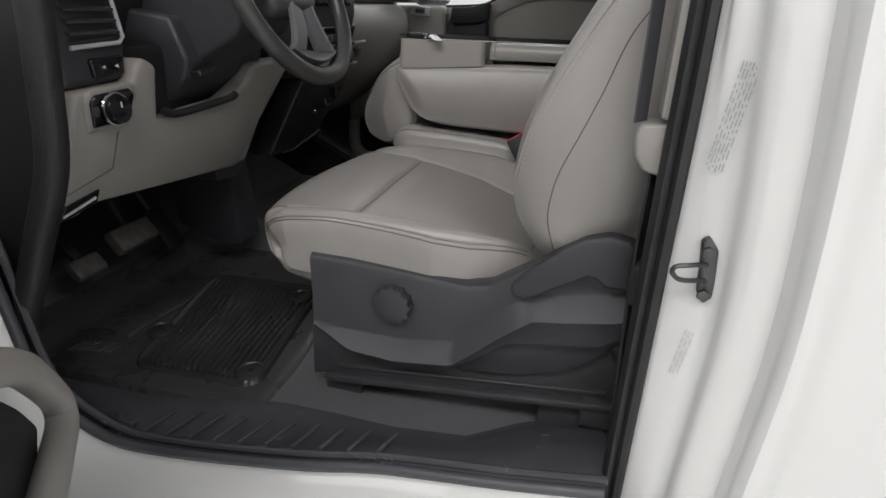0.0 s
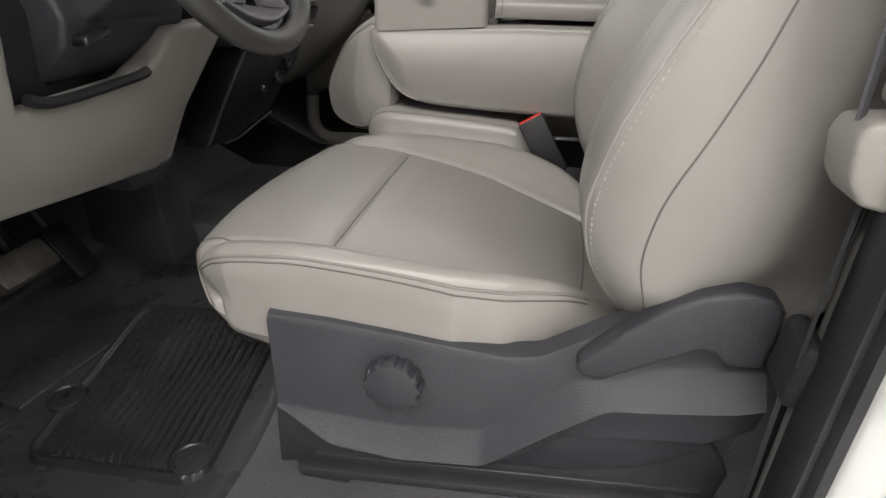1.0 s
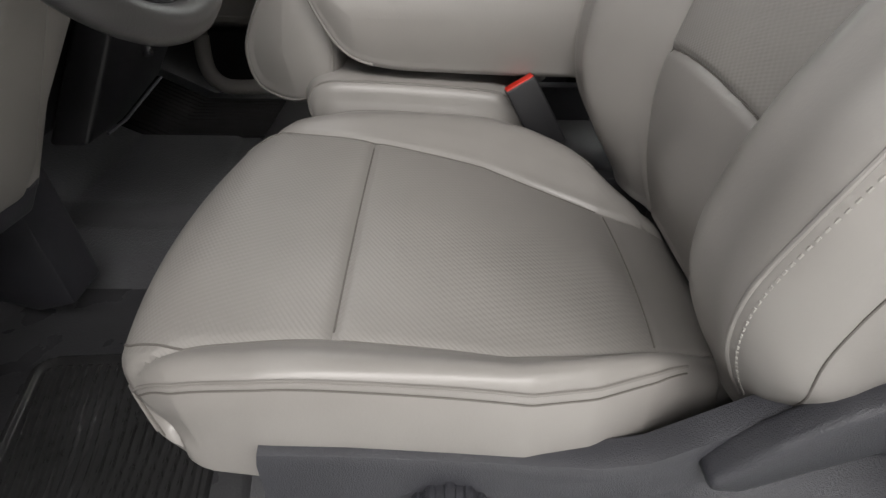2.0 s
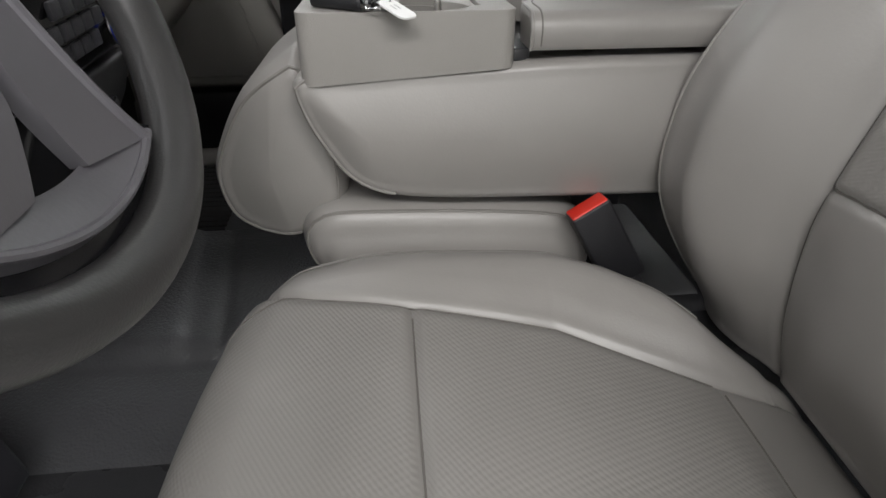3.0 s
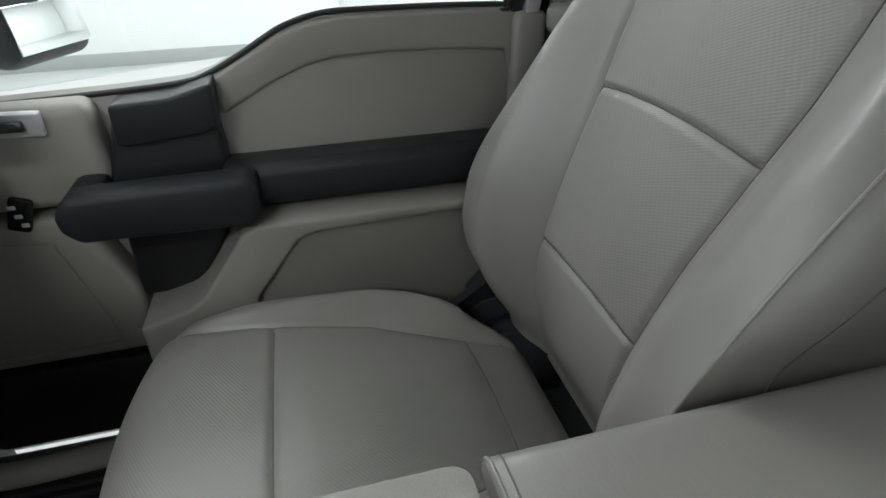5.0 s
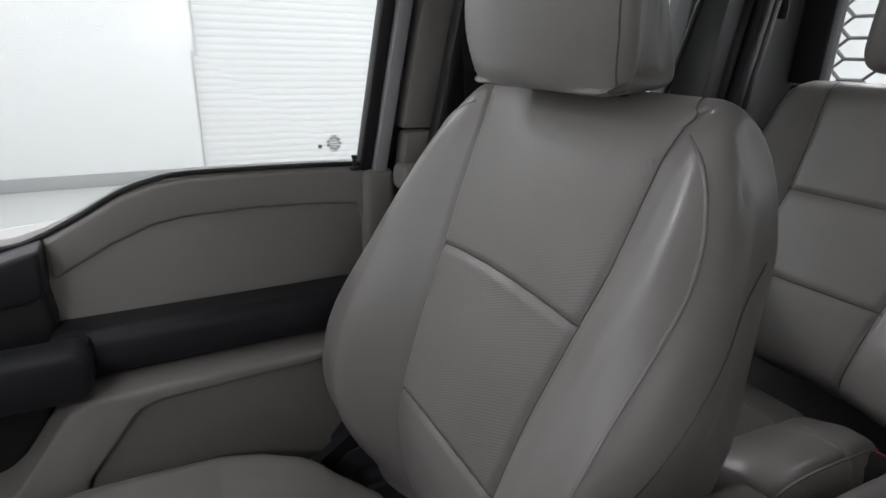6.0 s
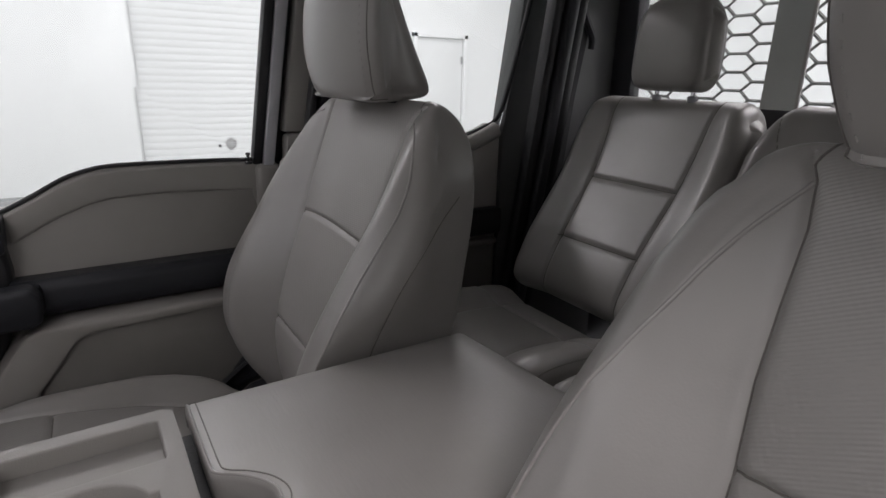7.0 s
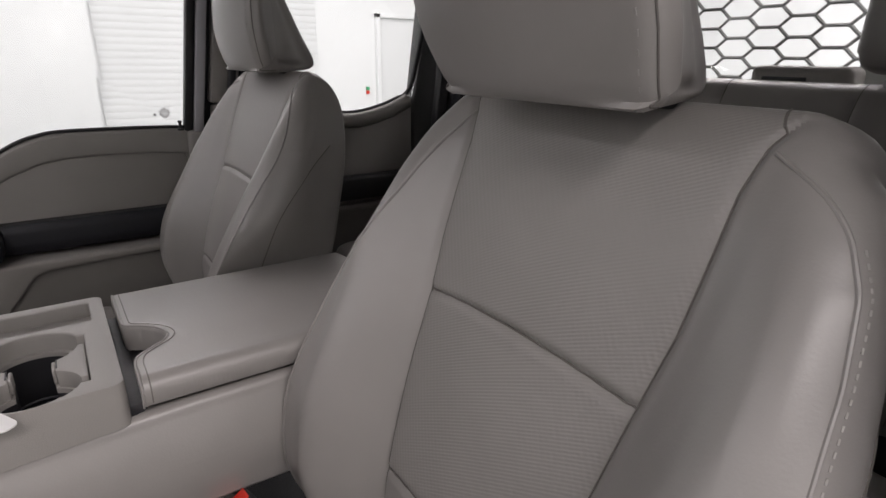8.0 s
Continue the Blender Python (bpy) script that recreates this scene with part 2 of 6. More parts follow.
def pillow(prof, yc, hw, r, core, disp=None, pick=None, n=240, m=70, k=8, caps=9, bulge=0.012, seam=None):
    """A stuffed body: a closed outline in (x, z), carried sideways from yc - hw to yc + hw, with rounded sides.
    disp(x, z, y, nx, nz, f) gives the shift (dx, dz); pick(x, z, y, nx, nz) the material. Returns the piece and its grid of points."""
    P = catmull(prof, n)
    T = np.roll(P, -1, 0) - np.roll(P, 1, 0)
    T /= np.linalg.norm(T, axis=1)[:, None]
    area2 = np.sum(P[:, 0] * np.roll(P[:, 1], -1) - np.roll(P[:, 0], -1) * P[:, 1])
    Nn = np.stack([T[:, 1], -T[:, 0]], 1) * (1 if area2 > 0 else -1)
    one = len(core) == 1
    C = np.array(core if not one else core * 2, float)
    if one:
        C[1] += 1e-5
    best, Q = np.full(n, 1e9), np.zeros((n, 2))
    for a, b in zip(C[:-1], C[1:]):
        ab = b - a
        tt = np.clip(((P - a) @ ab) / (ab @ ab), 0, 1)
        q = a + tt[:, None] * ab
        d = np.linalg.norm(P - q, axis=1)
        w = d < best
        best[w], Q[w] = d[w], q[w]
    D = (Q - P) / (best[:, None] + 1e-9)
    H = np.array([hw(x, z) for x, z in P])
    cols = []
    side = [("c", c) for c in np.linspace(1 if not one else 0.96, 0, caps, endpoint=False)] + [("r", w) for w in np.linspace(90, 0, k, endpoint=False)]
    for kind, w in side:
        cols.append((-1, kind, w))
    for v in np.linspace(-1, 1, m):
        cols.append((0, "f", v))
    for kind, w in side[::-1]:
        cols.append((1, kind, w))
    G = np.zeros((n, len(cols), 3))
    for j, (sgn, kind, w) in enumerate(cols):
        if kind == "f":
            y, ins, f = w * (H - r), np.zeros(n), 1.0
            if seam is not None:
                S = np.minimum(seam(P[:, 0], P[:, 1]), H - r - 0.01)
                aw = abs(w)
                y = math.copysign(1, w) * (aw / 0.5 * S if aw <= 0.5 else S + (aw - 0.5) / 0.5 * (H - r - S))
        elif kind == "r":
            a = radians(w)
            y, ins, f = sgn * (H - r + r * math.sin(a)), np.minimum(r * (1 - math.cos(a)), best * 0.9) if not one else best * 0.28 * (1 - math.cos(a)), math.cos(a) * 0.6 + 0.4
        else:
            rr = np.minimum(r, best * 0.9) if not one else best * 0.28
            ins, f = rr + (best - rr) * w, (1 - w) * 0.4
            if one:
                Hb = H + (H.mean() - H) * w
            else:
                inner = P + D * ins[:, None]
                Hb = H + (np.array([hw(a_, b_) for a_, b_ in inner]) - H) * float(smooth01(0.0, 0.5, w))
            y = sgn * (Hb + bulge * math.sin(w * math.pi / 2))
        X = P + D * ins[:, None]
        if disp is not None:
            dx, dz = disp(P[:, 0], P[:, 1], y, Nn[:, 0], Nn[:, 1], f)
            if kind == "c":
                dx, dz = dx * (1 - w), dz * (1 - w)
            X = X + np.stack([dx * np.ones(n), dz * np.ones(n)], 1)
        G[:, j, 0], G[:, j, 1], G[:, j, 2] = X[:, 0], yc + y, X[:, 1]
    J = len(cols)
    vs = G.reshape(-1, 3).tolist()
    i, j = np.meshgrid(np.arange(n), np.arange(J - 1), indexing="ij")
    i2 = (i + 1) % n
    F = np.stack([i * J + j, i * J + j + 1, i2 * J + j + 1, i2 * J + j], -1).reshape(-1, 4)
    if area2 < 0:
        F = F[:, ::-1]
    mi = np.zeros(len(F), int)
    if pick is not None:
        ii, jj = np.meshgrid(np.arange(n), np.arange(J - 1), indexing="ij")
        yy = (G[ii, jj, 1] + G[ii, jj + 1, 1]) / 2 - yc
        flat = np.array([c[1] == "f" for c in cols])[jj]
        mi = (pick(P[ii, 0], P[ii, 1], yy, Nn[ii, 0], Nn[ii, 1]) & flat).astype(int).reshape(-1)
    F, mi = F.tolist(), mi.tolist()
    if one:
        F += [[q * J for q in range(n)], [q * J + J - 1 for q in range(n)][::-1]]
        mi += [0, 0]
    return (vs, F, mi), G, cols


def column(cols, sgn, kind, w):
    """The number of the grid column nearest to the wanted place."""
    return min((abs(c[2] - w), j) for j, c in enumerate(cols) if c[0] == sgn and c[1] == kind)[1]


def run(ok):
    """The longest unbroken run of true places round a ring."""
    n_ = len(ok)
    best_ = []
    for s_ in range(n_):
        if ok[s_] and not ok[s_ - 1]:
            k_ = []
            while ok[(s_ + len(k_)) % n_] and len(k_) < n_:
                k_.append((s_ + len(k_)) % n_)
            if len(k_) > len(best_):
                best_ = k_
    return best_


def contour(G, j0, j1, rows, axis, wanted):
    """The line across the columns j0 to j1 on which the coordinate axis takes the wanted value at each y."""
    out = []
    for j in range(j0, j1 + 1):
        col = G[rows, j]
        d = col[:, axis] - wanted(col[:, 1])
        for q in range(len(rows) - 1):
            if d[q] * d[q + 1] <= 0:
                t = d[q] / (d[q] - d[q + 1] + 1e-12)
                out.append(col[q] * (1 - t) + col[q + 1] * t)
                break
    return np.array(out)


def groove(d, depth=0.0055, width=0.004):
    return depth * np.exp(-(d / width) ** 2)


# ---- the room ----
GROUND = -0.45
WALL_Y = 7.5
structure("ground", rbox((1.0, 0.9, GROUND - 0.1), (14.4, 13.6, 0.2), 0), floor_grey, "glossy light grey workshop floor", "floor")
structure("ceiling", rbox((1.0, 0.9, 4.15), (14.4, 13.6, 0.2), 0), ceiling_paint, "plain grey workshop ceiling", "ceiling")
structure("wall_far", rbox((1.0, WALL_Y + 0.2, 1.8), (14.4, 0.4, 4.5), 0), wall_paint, "plain white painted workshop wall", "wall")
structure("wall_near", rbox((1.0, -5.9, 1.8), (14.4, 0.2, 4.5), 0), wall_paint, "plain white painted workshop wall", "wall")
structure("wall_front", rbox((-6.2, 0.8, 1.8), (0.2, 13.2, 4.5), 0), wall_paint, "plain white painted workshop wall", "wall")
structure("wall_back", rbox((8.2, 0.8, 1.8), (0.2, 13.2, 4.5), 0), wall_paint, "plain white painted workshop wall", "wall")
structure("wall_bay", rbox((-2.75, WALL_Y - 0.06, 1.8), (6.7, 0.12, 4.5), 0.004), wall_paint, "white wall bay standing forward of the roller door", "wall")
structure("baseboard", rbox((-2.75, WALL_Y - 0.13, GROUND + 0.07), (6.7, 0.02, 0.14), 0.004), base_grey, "grey skirting strip along the white wall", "baseboard")

roller = thing("roller_door", "closed white roller door with narrow horizontal slats", "roller door", place=(2.0, WALL_Y, GROUND))
for i in range(46):
    part("slat", rbox((0, -0.012, 0.04 + i * 0.08), (2.72, 0.02, 0.0792), 0.002), door_white, roller)
room_door = thing("room_door", "closed plain white steel door with two hinges", "door", place=(4.75, WALL_Y, GROUND))
part("door_leaf", rbox((0, 0.0, 0.985), (0.80, 0.04, 1.93), 0.004), door_white, room_door)
for sx in (-0.44, 0.44):
    part("door_frame", rbox((sx, -0.02, 1.0), (0.06, 0.10, 2.02), 0.004), wall_paint, room_door)
part("door_frame", rbox((0, -0.02, 1.985), (0.94, 0.10, 0.06), 0.004), wall_paint, room_door)
for hz in (0.35, 1.65):
    part("hinge", rbox((0.39, -0.03, hz), (0.03, 0.02, 0.11), 0.003), base_grey, room_door)
alarm = thing("wall_alarm", "small red and green call point on the white wall", "alarm", place=(4.13, WALL_Y - 0.02, 0.48))
part("housing", rbox((0, 0, -0.027), (0.045, 0.04, 0.05), 0.006), red_plastic, alarm)
part("housing", rbox((0, 0, 0.027), (0.045, 0.04, 0.05), 0.006), green_mark, alarm)

# ---- cab shell ----
def floor_z(x, y):
    # tunnel: flat top with one step down on the driver's side and a sharp edge to the passenger's footwell
    tunnel = 0.045 * smooth01(0.20, 0.33, y) + 0.030 * smooth01(0.385, 0.425, y)
    z = 0.087 + tunnel * smooth01(0.775, 0.735, y) * (1 - smooth01(0.0, 0.25, x))
    z += 0.55 * max(0, -0.62 - x) ** 1.0 * 0.9
    z -= 0.05 * smooth01(-0.322, -0.35, y)
    # moulded strips across the tunnel's top
    u = x + 0.14 * (y - 0.43)
    z -= (0.008 * smooth01(-0.355, -0.340, u) + 0.006 * smooth01(-0.300, -0.292, u) * smooth01(-0.272, -0.280, u)) * smooth01(0.36, 0.42, y) * smooth01(0.76, 0.72, y) * smooth01(0.0, -0.1, x)
    return z


xs, ys = np.linspace(-0.98, 1.46, 300), np.linspace(-0.375, 1.215, 160)
pts = [(x, y, floor_z(x, y)) for x in xs for y in ys]
fcs = [(i * 160 + j, (i + 1) * 160 + j, (i + 1) * 160 + j + 1, i * 160 + j + 1) for i in range(299) for j in range(159)]
cab_floor = structure("floor", (pts, fcs), rubber, "black grained rubber cab floor with a raised tunnel", "floor")
sol = cab_floor.modifiers.new("thick", "SOLIDIFY")
sol.thickness, sol.offset = 0.02, -1

# driver's sill: black scuff plate above the white rocker
lip = catmull([(-0.60, -0.440, 0.058), (-0.42, -0.440, 0.064), (-0.30, -0.442, 0.068), (-0.18, -0.434, 0.076), (0.0, -0.416, 0.098), (0.125, -0.398, 0.115), (0.30, -0.392, 0.136), (0.43, -0.388, 0.155)], 60, False)
rows = []
for i, p in enumerate(lip):
    u = i / 59
    top = p[2] + 0.006
    inner_y = float(np.interp(p[0], (-0.6, -0.33, -0.24, -0.156, -0.10, 0.0, 0.10, 0.22, 0.304, 0.44), (-0.36, -0.350, -0.333, -0.310, -0.300, -0.298, -0.300, -0.285, -0.225, -0.17)))
    rows.append([(p[0], p[1] - 0.012, p[2] - 0.035), (p[0], p[1] - 0.010, top - 0.004), (p[0], p[1], top),
                 (p[0], p[1] + 0.035, top - 0.003), (p[0], (p[1] + inner_y) / 2, max(top - 0.010, 0.084)),
                 (p[0], inner_y - 0.012, 0.096), (p[0], inner_y + 0.006, 0.094), (p[0], inner_y + 0.010, 0.089), (p[0], inner_y + 0.012, 0.05)])
V = [v for r in rows for v in r]
w = len(rows[0])
F = [(i * w + j, i * w + j + 1, (i + 1) * w + j + 1, (i + 1) * w + j) for i in range(59) for j in range(w - 1)]
sill = thing("door_sill", "black plastic scuff plate with cross ribs along the door opening", "door sill", kind="structure")
part("scuff_plate", (V, F), scuff_black, sill)
for i in range(10):
    x = -0.275 + i * 0.0433
    u = (x + 0.60) / 1.03
    z0 = 0.062 + 0.085 * u + 0.0005
    part("rib", rbox((x, -0.392 + 0.031 * i / 9, z0 + 0.001), (0.007, 0.078 - 0.003 * i, 0.006), 0.0025, turn=Matrix.Rotation(-0.30, 4, "Z")), scuff_black, sill)
    part("rib_end", rbox((x - 0.010, -0.428 + 0.033 * i / 9, z0 + 0.001), (0.016, 0.007, 0.006), 0.0022), scuff_black, sill)
# the opening's edge sweeps up at the front into the hinge pillar
edge = catmull([(-0.448, -0.450, 0.42), (-0.438, -0.450, 0.30), (-0.428, -0.450, 0.21), (-0.408, -0.450, 0.158), (-0.360, -0.450, 0.119), (-0.290, -0.448, 0.094), (-0.18, -0.438, 0.092), (0.0, -0.420, 0.106), (0.125, -0.402, 0.119), (0.30, -0.396, 0.138), (0.43, -0.392, 0.157)], 90, False)
part("lip_seal", tube(edge + np.array((0, -0.006, 0.002)), 0.0085, 10), scuff_black, sill, "glossy black rubber edge strip")
part("lip_bead", tube(edge + np.array((0.004, 0.014, 0.006)), 0.006, 8), scuff_black, sill)
part("step_end", rbox((-0.338, -0.404, 0.086), (0.055, 0.012, 0.010), 0.003, 2, turn=Matrix.Rotation(-0.10, 4, "Z")), scuff_black, sill)

out = np.gradient(edge, axis=0)
out = np.stack([out[:, 2], 0 * out[:, 2], -out[:, 0]], 1)
out /= np.linalg.norm(out, axis=1)[:, None]
rock = []
for p, o_ in zip(edge, out):
    far = 1 - 0.55 * abs(o_[0])
    for dy, d_ in ((0.0, 0.006), (-0.012, 0.012), (-0.035, 0.026), (-0.06, 0.046), (-0.085, 0.10), (-0.10, 0.20), (-0.07, 0.30), (0.05, 0.31)):
        rock.append((p[0] + o_[0] * d_ * far, p[1] + dy * far, p[2] + o_[2] * d_ * far))
F = [(i * 8 + j, i * 8 + j + 1, (i + 1) * 8 + j + 1, (i + 1) * 8 + j) for i in range(89) for j in range(7)]
structure("rocker_panel", (rock, F), white_paint, "glossy white painted rocker panel under the door opening", "rocker panel")

# driver's B-pillar: seal, white jamb and body side
def sweep_z(poly, z0, z1, lean=0.0, n=10, bow=False):
    vs, fs = [], []
    k = len(poly)
    for i in range(n):
        z = z0 + (z1 - z0) * i / (n - 1)
        dx = float(soft(z, (0.20, 0.43, 0.60, 0.74, 1.35), (-0.008, 0.0, -0.010, -0.026, -0.07), 0.06)) if bow else 0.0
        for a, b in poly:
            vs.append((a + dx * float(smooth01(0.454, 0.490, a)), b + lean * max(0, z - 0.75), z))
    for i in range(n - 1):
        for j in range(k - 1):
            fs.append((i * k + j, i * k + j + 1, (i + 1) * k + j + 1, (i + 1) * k + j))
    return vs, fs


# inner face, step, second face, groove, rounded bead and the body side
jamb_line = catmull([(0.452, -0.350), (0.454, -0.370), (0.472, -0.382), (0.490, -0.390), (0.502, -0.394), (0.508, -0.400), (0.511, -0.411), (0.518, -0.417), (0.536, -0.423), (0.546, -0.425), (0.551, -0.422), (0.554, -0.425), (0.556, -0.438), (0.560, -0.450), (0.567, -0.457),
                     (0.575, -0.458), (0.580, -0.455), (0.584, -0.457), (0.62, -0.462), (0.9, -0.470), (1.6, -0.472)], 130, False)
structure("door_jamb", sweep_z(jamb_line.tolist(), -0.2, 1.35, 0.12, 40, True), white_paint, "glossy white painted door jamb and body side", "door jamb")
part_seal = thing("door_seal", "black rubber weather strip along the pillar", "door seal", kind="structure")
part("seal", sweep_z([(0.430, -0.335), (0.427, -0.352), (0.427, -0.364), (0.432, -0.372), (0.438, -0.370), (0.440, -0.367), (0.444, -0.374), (0.451, -0.375), (0.456, -0.368), (0.456, -0.345)], 0.10, 1.35, 0.12), seal_rubber, part_seal)
striker = thing("door_striker", "black metal door striker loop bolted to the jamb", "striker")
part("plate", prism([(0.476, 0.520), (0.483, 0.526), (0.494, 0.512), (0.497, 0.480), (0.498, 0.458), (0.490, 0.450), (0.482, 0.462), (0.480, 0.490)], "y", -0.398, -0.386, 0.003, 2), steel_dark, striker)
part("loop", tube(catmull([(0.486, -0.396, 0.496), (0.466, -0.412, 0.499), (0.453, -0.415, 0.497), (0.452, -0.414, 0.489), (0.462, -0.412, 0.482), (0.488, -0.396, 0.478)], 24, False), 0.0027), steel_dark, striker)
for x, z in ((0.488, 0.462), (0.484, 0.510)):
    part("bolt", cyl((x, -0.399, z), (0, -1, 0), 0.0065, 0.006, 6, 0.001), steel_dark, striker)


def label_bars(name, label, place, turn, rows_, width, gap, ink, cat):
    """A printed sticker whose small print shows as bars."""
    ob = thing(name, label, cat, place=place)
    rnd = random.Random(len(name) + rows_)
    for i in range(rows_):
        x = 0.0
        while x < width:
            l = rnd.uniform(0.002, 0.011)
            part("print_bar", rbox((0, 0, 0), (min(l, width - x), 0.0003, gap * 0.42), 0), ink, ob, smooth=False).matrix_local = pose(x + l / 2 - width / 2, 0, -i * gap)
            x += l + rnd.uniform(0.0015, 0.005)
    ob.rotation_euler = Euler([radians(a) for a in turn])
    return ob


label_bars("certification_label", "faded grey print on a white jamb sticker", (0.4845, -0.3985, 0.643), (0, 97, -24), 6, 0.10, 0.0030, grey_ink, "label")
label_bars("tyre_label", "faint grey print on a white jamb sticker", (0.486, -0.3915, 0.382), (0, 97, -22), 3, 0.06, 0.004, pale_ink, "label")

# inside trim of the driver's B-pillar
pillar = thing("pillar_trim", "taupe pillar trim with a black belt slot", "pillar trim", kind="structure")
part("lower_cap", prism([(0.402, 0.588), (0.398, 0.612), (0.403, 0.624), (0.46, 0.628), (0.46, 0.568), (0.434, 0.569), (0.412, 0.574)], "y", -0.352, -0.310, 0.0045, 3), taupe_plastic, pillar)
part("upper_panel", rbox((0.436, -0.334, 0.98), (0.034, 0.046, 0.70), 0.006), taupe_plastic, pillar)
part("lower_panel", rbox((0.452, -0.334, 0.33), (0.034, 0.046, 0.50), 0.008), pillar_grey, pillar, "pale grey lower pillar panel")
belt = thing("seat_belt", "black seat belt webbing hanging by the pillar", "seat belt")
part("webbing", strip(catmull([(0.452, -0.288, 0.60), (0.448, -0.288, 0.50), (0.446, -0.290, 0.44)], 20, False),
                      catmull([(0.424, -0.334, 0.60), (0.422, -0.336, 0.50), (0.423, -0.336, 0.44)], 20, False), 0.003), webbing, belt)
part("upper_webbing", strip([(0.396, -0.350, 0.625), (0.392, -0.300, 1.25)], [(0.409, -0.330, 0.625), (0.405, -0.280, 1.25)], 0.002), belt_grey, belt, "charcoal shoulder webbing")
part("webbing_fold", rbox((0.430, -0.314, 0.432), (0.018, 0.050, 0.062), 0.008, 3, turn=Matrix.Rotation(0.15, 4, "X")), webbing, belt)
part("anchor_strap", strip([(0.446, -0.290, 0.41), (0.455, -0.285, 0.20)], [(0.424, -0.328, 0.41), (0.432, -0.322, 0.20)], 0.004), black_plastic, belt)

# ---- roof, pillars and back wall, which close the cab ----
structure("roof", rbox((0.62, 0.42, 1.385), (1.86, 1.66, 0.05), 0.02), headliner, "pale cloth headliner under a steel roof", "roof")
for y, nm in ((-0.36, "a_pillar_driver"), (1.20, "a_pillar_passenger")):
    structure(nm, tube(catmull([(-0.28, y, 1.36), (-0.48, y - 0.01, 1.12), (-0.72, y - 0.02, 0.86)], 14, False), 0.035, 10), headliner, "pale cloth covered windscreen pillar", "pillar")
structure("firewall", rbox((-0.99, 0.42, 0.42), (0.04, 1.66, 0.95), 0.01), black_plastic, "black carpeted bulkhead ahead of the pedals", "bulkhead")
structure("side_wall_front", rbox((-0.80, -0.41, 0.40), (0.42, 0.05, 0.95), 0.01), black_plastic, "black kick panel beside the pedals", "kick panel")
structure("side_wall_passenger", rbox((-0.82, 1.27, 0.40), (0.42, 0.05, 0.95), 0.01), black_plastic, "black kick panel at the passenger side", "kick panel")

# ---- front seats ----
BACK = [(0.345, 0.372), (0.328, 0.43), (0.322, 0.50), (0.328, 0.553), (0.358, 0.65), (0.397, 0.744), (0.430, 0.83), (0.455, 0.895),
        (0.474, 0.935), (0.494, 0.953), (0.512, 0.942), (0.527, 0.908), (0.530, 0.80), (0.522, 0.65), (0.508, 0.50), (0.484, 0.41), (0.44, 0.363), (0.36, 0.352)]
# the passenger backrest is deeper at the shoulder and slimmer below
BACK_FAR = BACK[:10] + [(0.516, 0.946), (0.536, 0.924), (0.547, 0.88), (0.544, 0.80), (0.512, 0.68), (0.466, 0.56), (0.436, 0.46), (0.415, 0.39), (0.39, 0.36), (0.35, 0.352)]
CUSH = [(-0.075, 0.305), (-0.118, 0.326), (-0.146, 0.362), (-0.142, 0.398), (-0.105, 0.420), (-0.05, 0.424), (0.0, 0.421), (0.10, 0.404),
        (0.20, 0.381), (0.288, 0.361), (0.35, 0.345), (0.375, 0.31), (0.35, 0.285), (0.15, 0.275)]


def back_hw(x, z):
    return float(soft(z, (0.36, 0.45, 0.60, 0.75, 0.826, 0.874, 0.905, 0.93, 0.955), (0.236, 0.270, 0.281, 0.267, 0.253, 0.243, 0.235, 0.224, 0.200))) - 0.018 * float(smooth01(0.03, 0.17, x - np.interp(z, (0.36, 0.95), (0.30, 0.45))))


def back_hw_far(x, z):
    return back_hw(x, z) + 0.010 * float(smooth01(0.36, 0.45, z) * smooth01(0.74, 0.62, z)) - 0.010 * float(smooth01(0.03, 0.17, x - np.interp(z, (0.36, 0.95), (0.30, 0.45))))


def back_seam(z):
    return np.interp(z, (0.36, 0.42, 0.46, 0.50, 0.553, 0.64, 0.744, 0.80, 0.85, 0.90, 0.93, 0.945, 0.96), (0.098, 0.101, 0.104, 0.108, 0.113, 0.121, 0.133, 0.142, 0.145, 0.147, 0.154, 0.165, 0.182))


def back_disp(x, z, y, nx, nz, f):
    front = smooth01(0.15, 0.7, -nx)
    a = soft(z, (0.37, 0.42, 0.48, 0.60, 0.75, 0.88, 0.94), (0.018, 0.036, 0.058, 0.071, 0.053, 0.024, 0.0))
    s = back_seam(z)
    ay = np.abs(y)
    sb_ = np.maximum(s, 0.104)
    bol = a * smooth01(sb_ - 0.005, sb_ + 0.085, ay) * front * (0.55 + 0.45 * f)
    belly = 0.010 * np.cos(np.clip(y / s, -1, 1) * math.pi / 2) * front * smooth01(0.38, 0.46, z) * smooth01(0.95, 0.85, z)
    g = groove(ay - s) * front
    zA = 0.744 + 0.012 * (1 - (y / 0.136) ** 2)
    zC = 0.553 + 0.013 * (1 - (y / 0.116) ** 2)
    inside = smooth01(s + 0.002, s - 0.004, ay)
    g = g + (groove(z - zA, 0.005) + groove(z - zC, 0.0045)) * inside * front
    puff = 0.006 * smooth01(0.0, 0.035, ay - sb_) * smooth01(0.11, 0.05, ay - sb_) * front
    return -(bol + belly + puff) + g, 0.0 * g


def back_pick(x, z, y, nx, nz):
    return (np.abs(y) < back_seam(z)) & (nx < -0.3) & (z > 0.565)


def cush_hw(x, z):
    return float(np.interp(x, (-0.15, -0.135, -0.10, -0.04, 0.15, 0.20, 0.25, 0.30, 0.34, 0.38), (0.205, 0.228, 0.244, 0.250, 0.252, 0.236, 0.208, 0.168, 0.14, 0.13)))


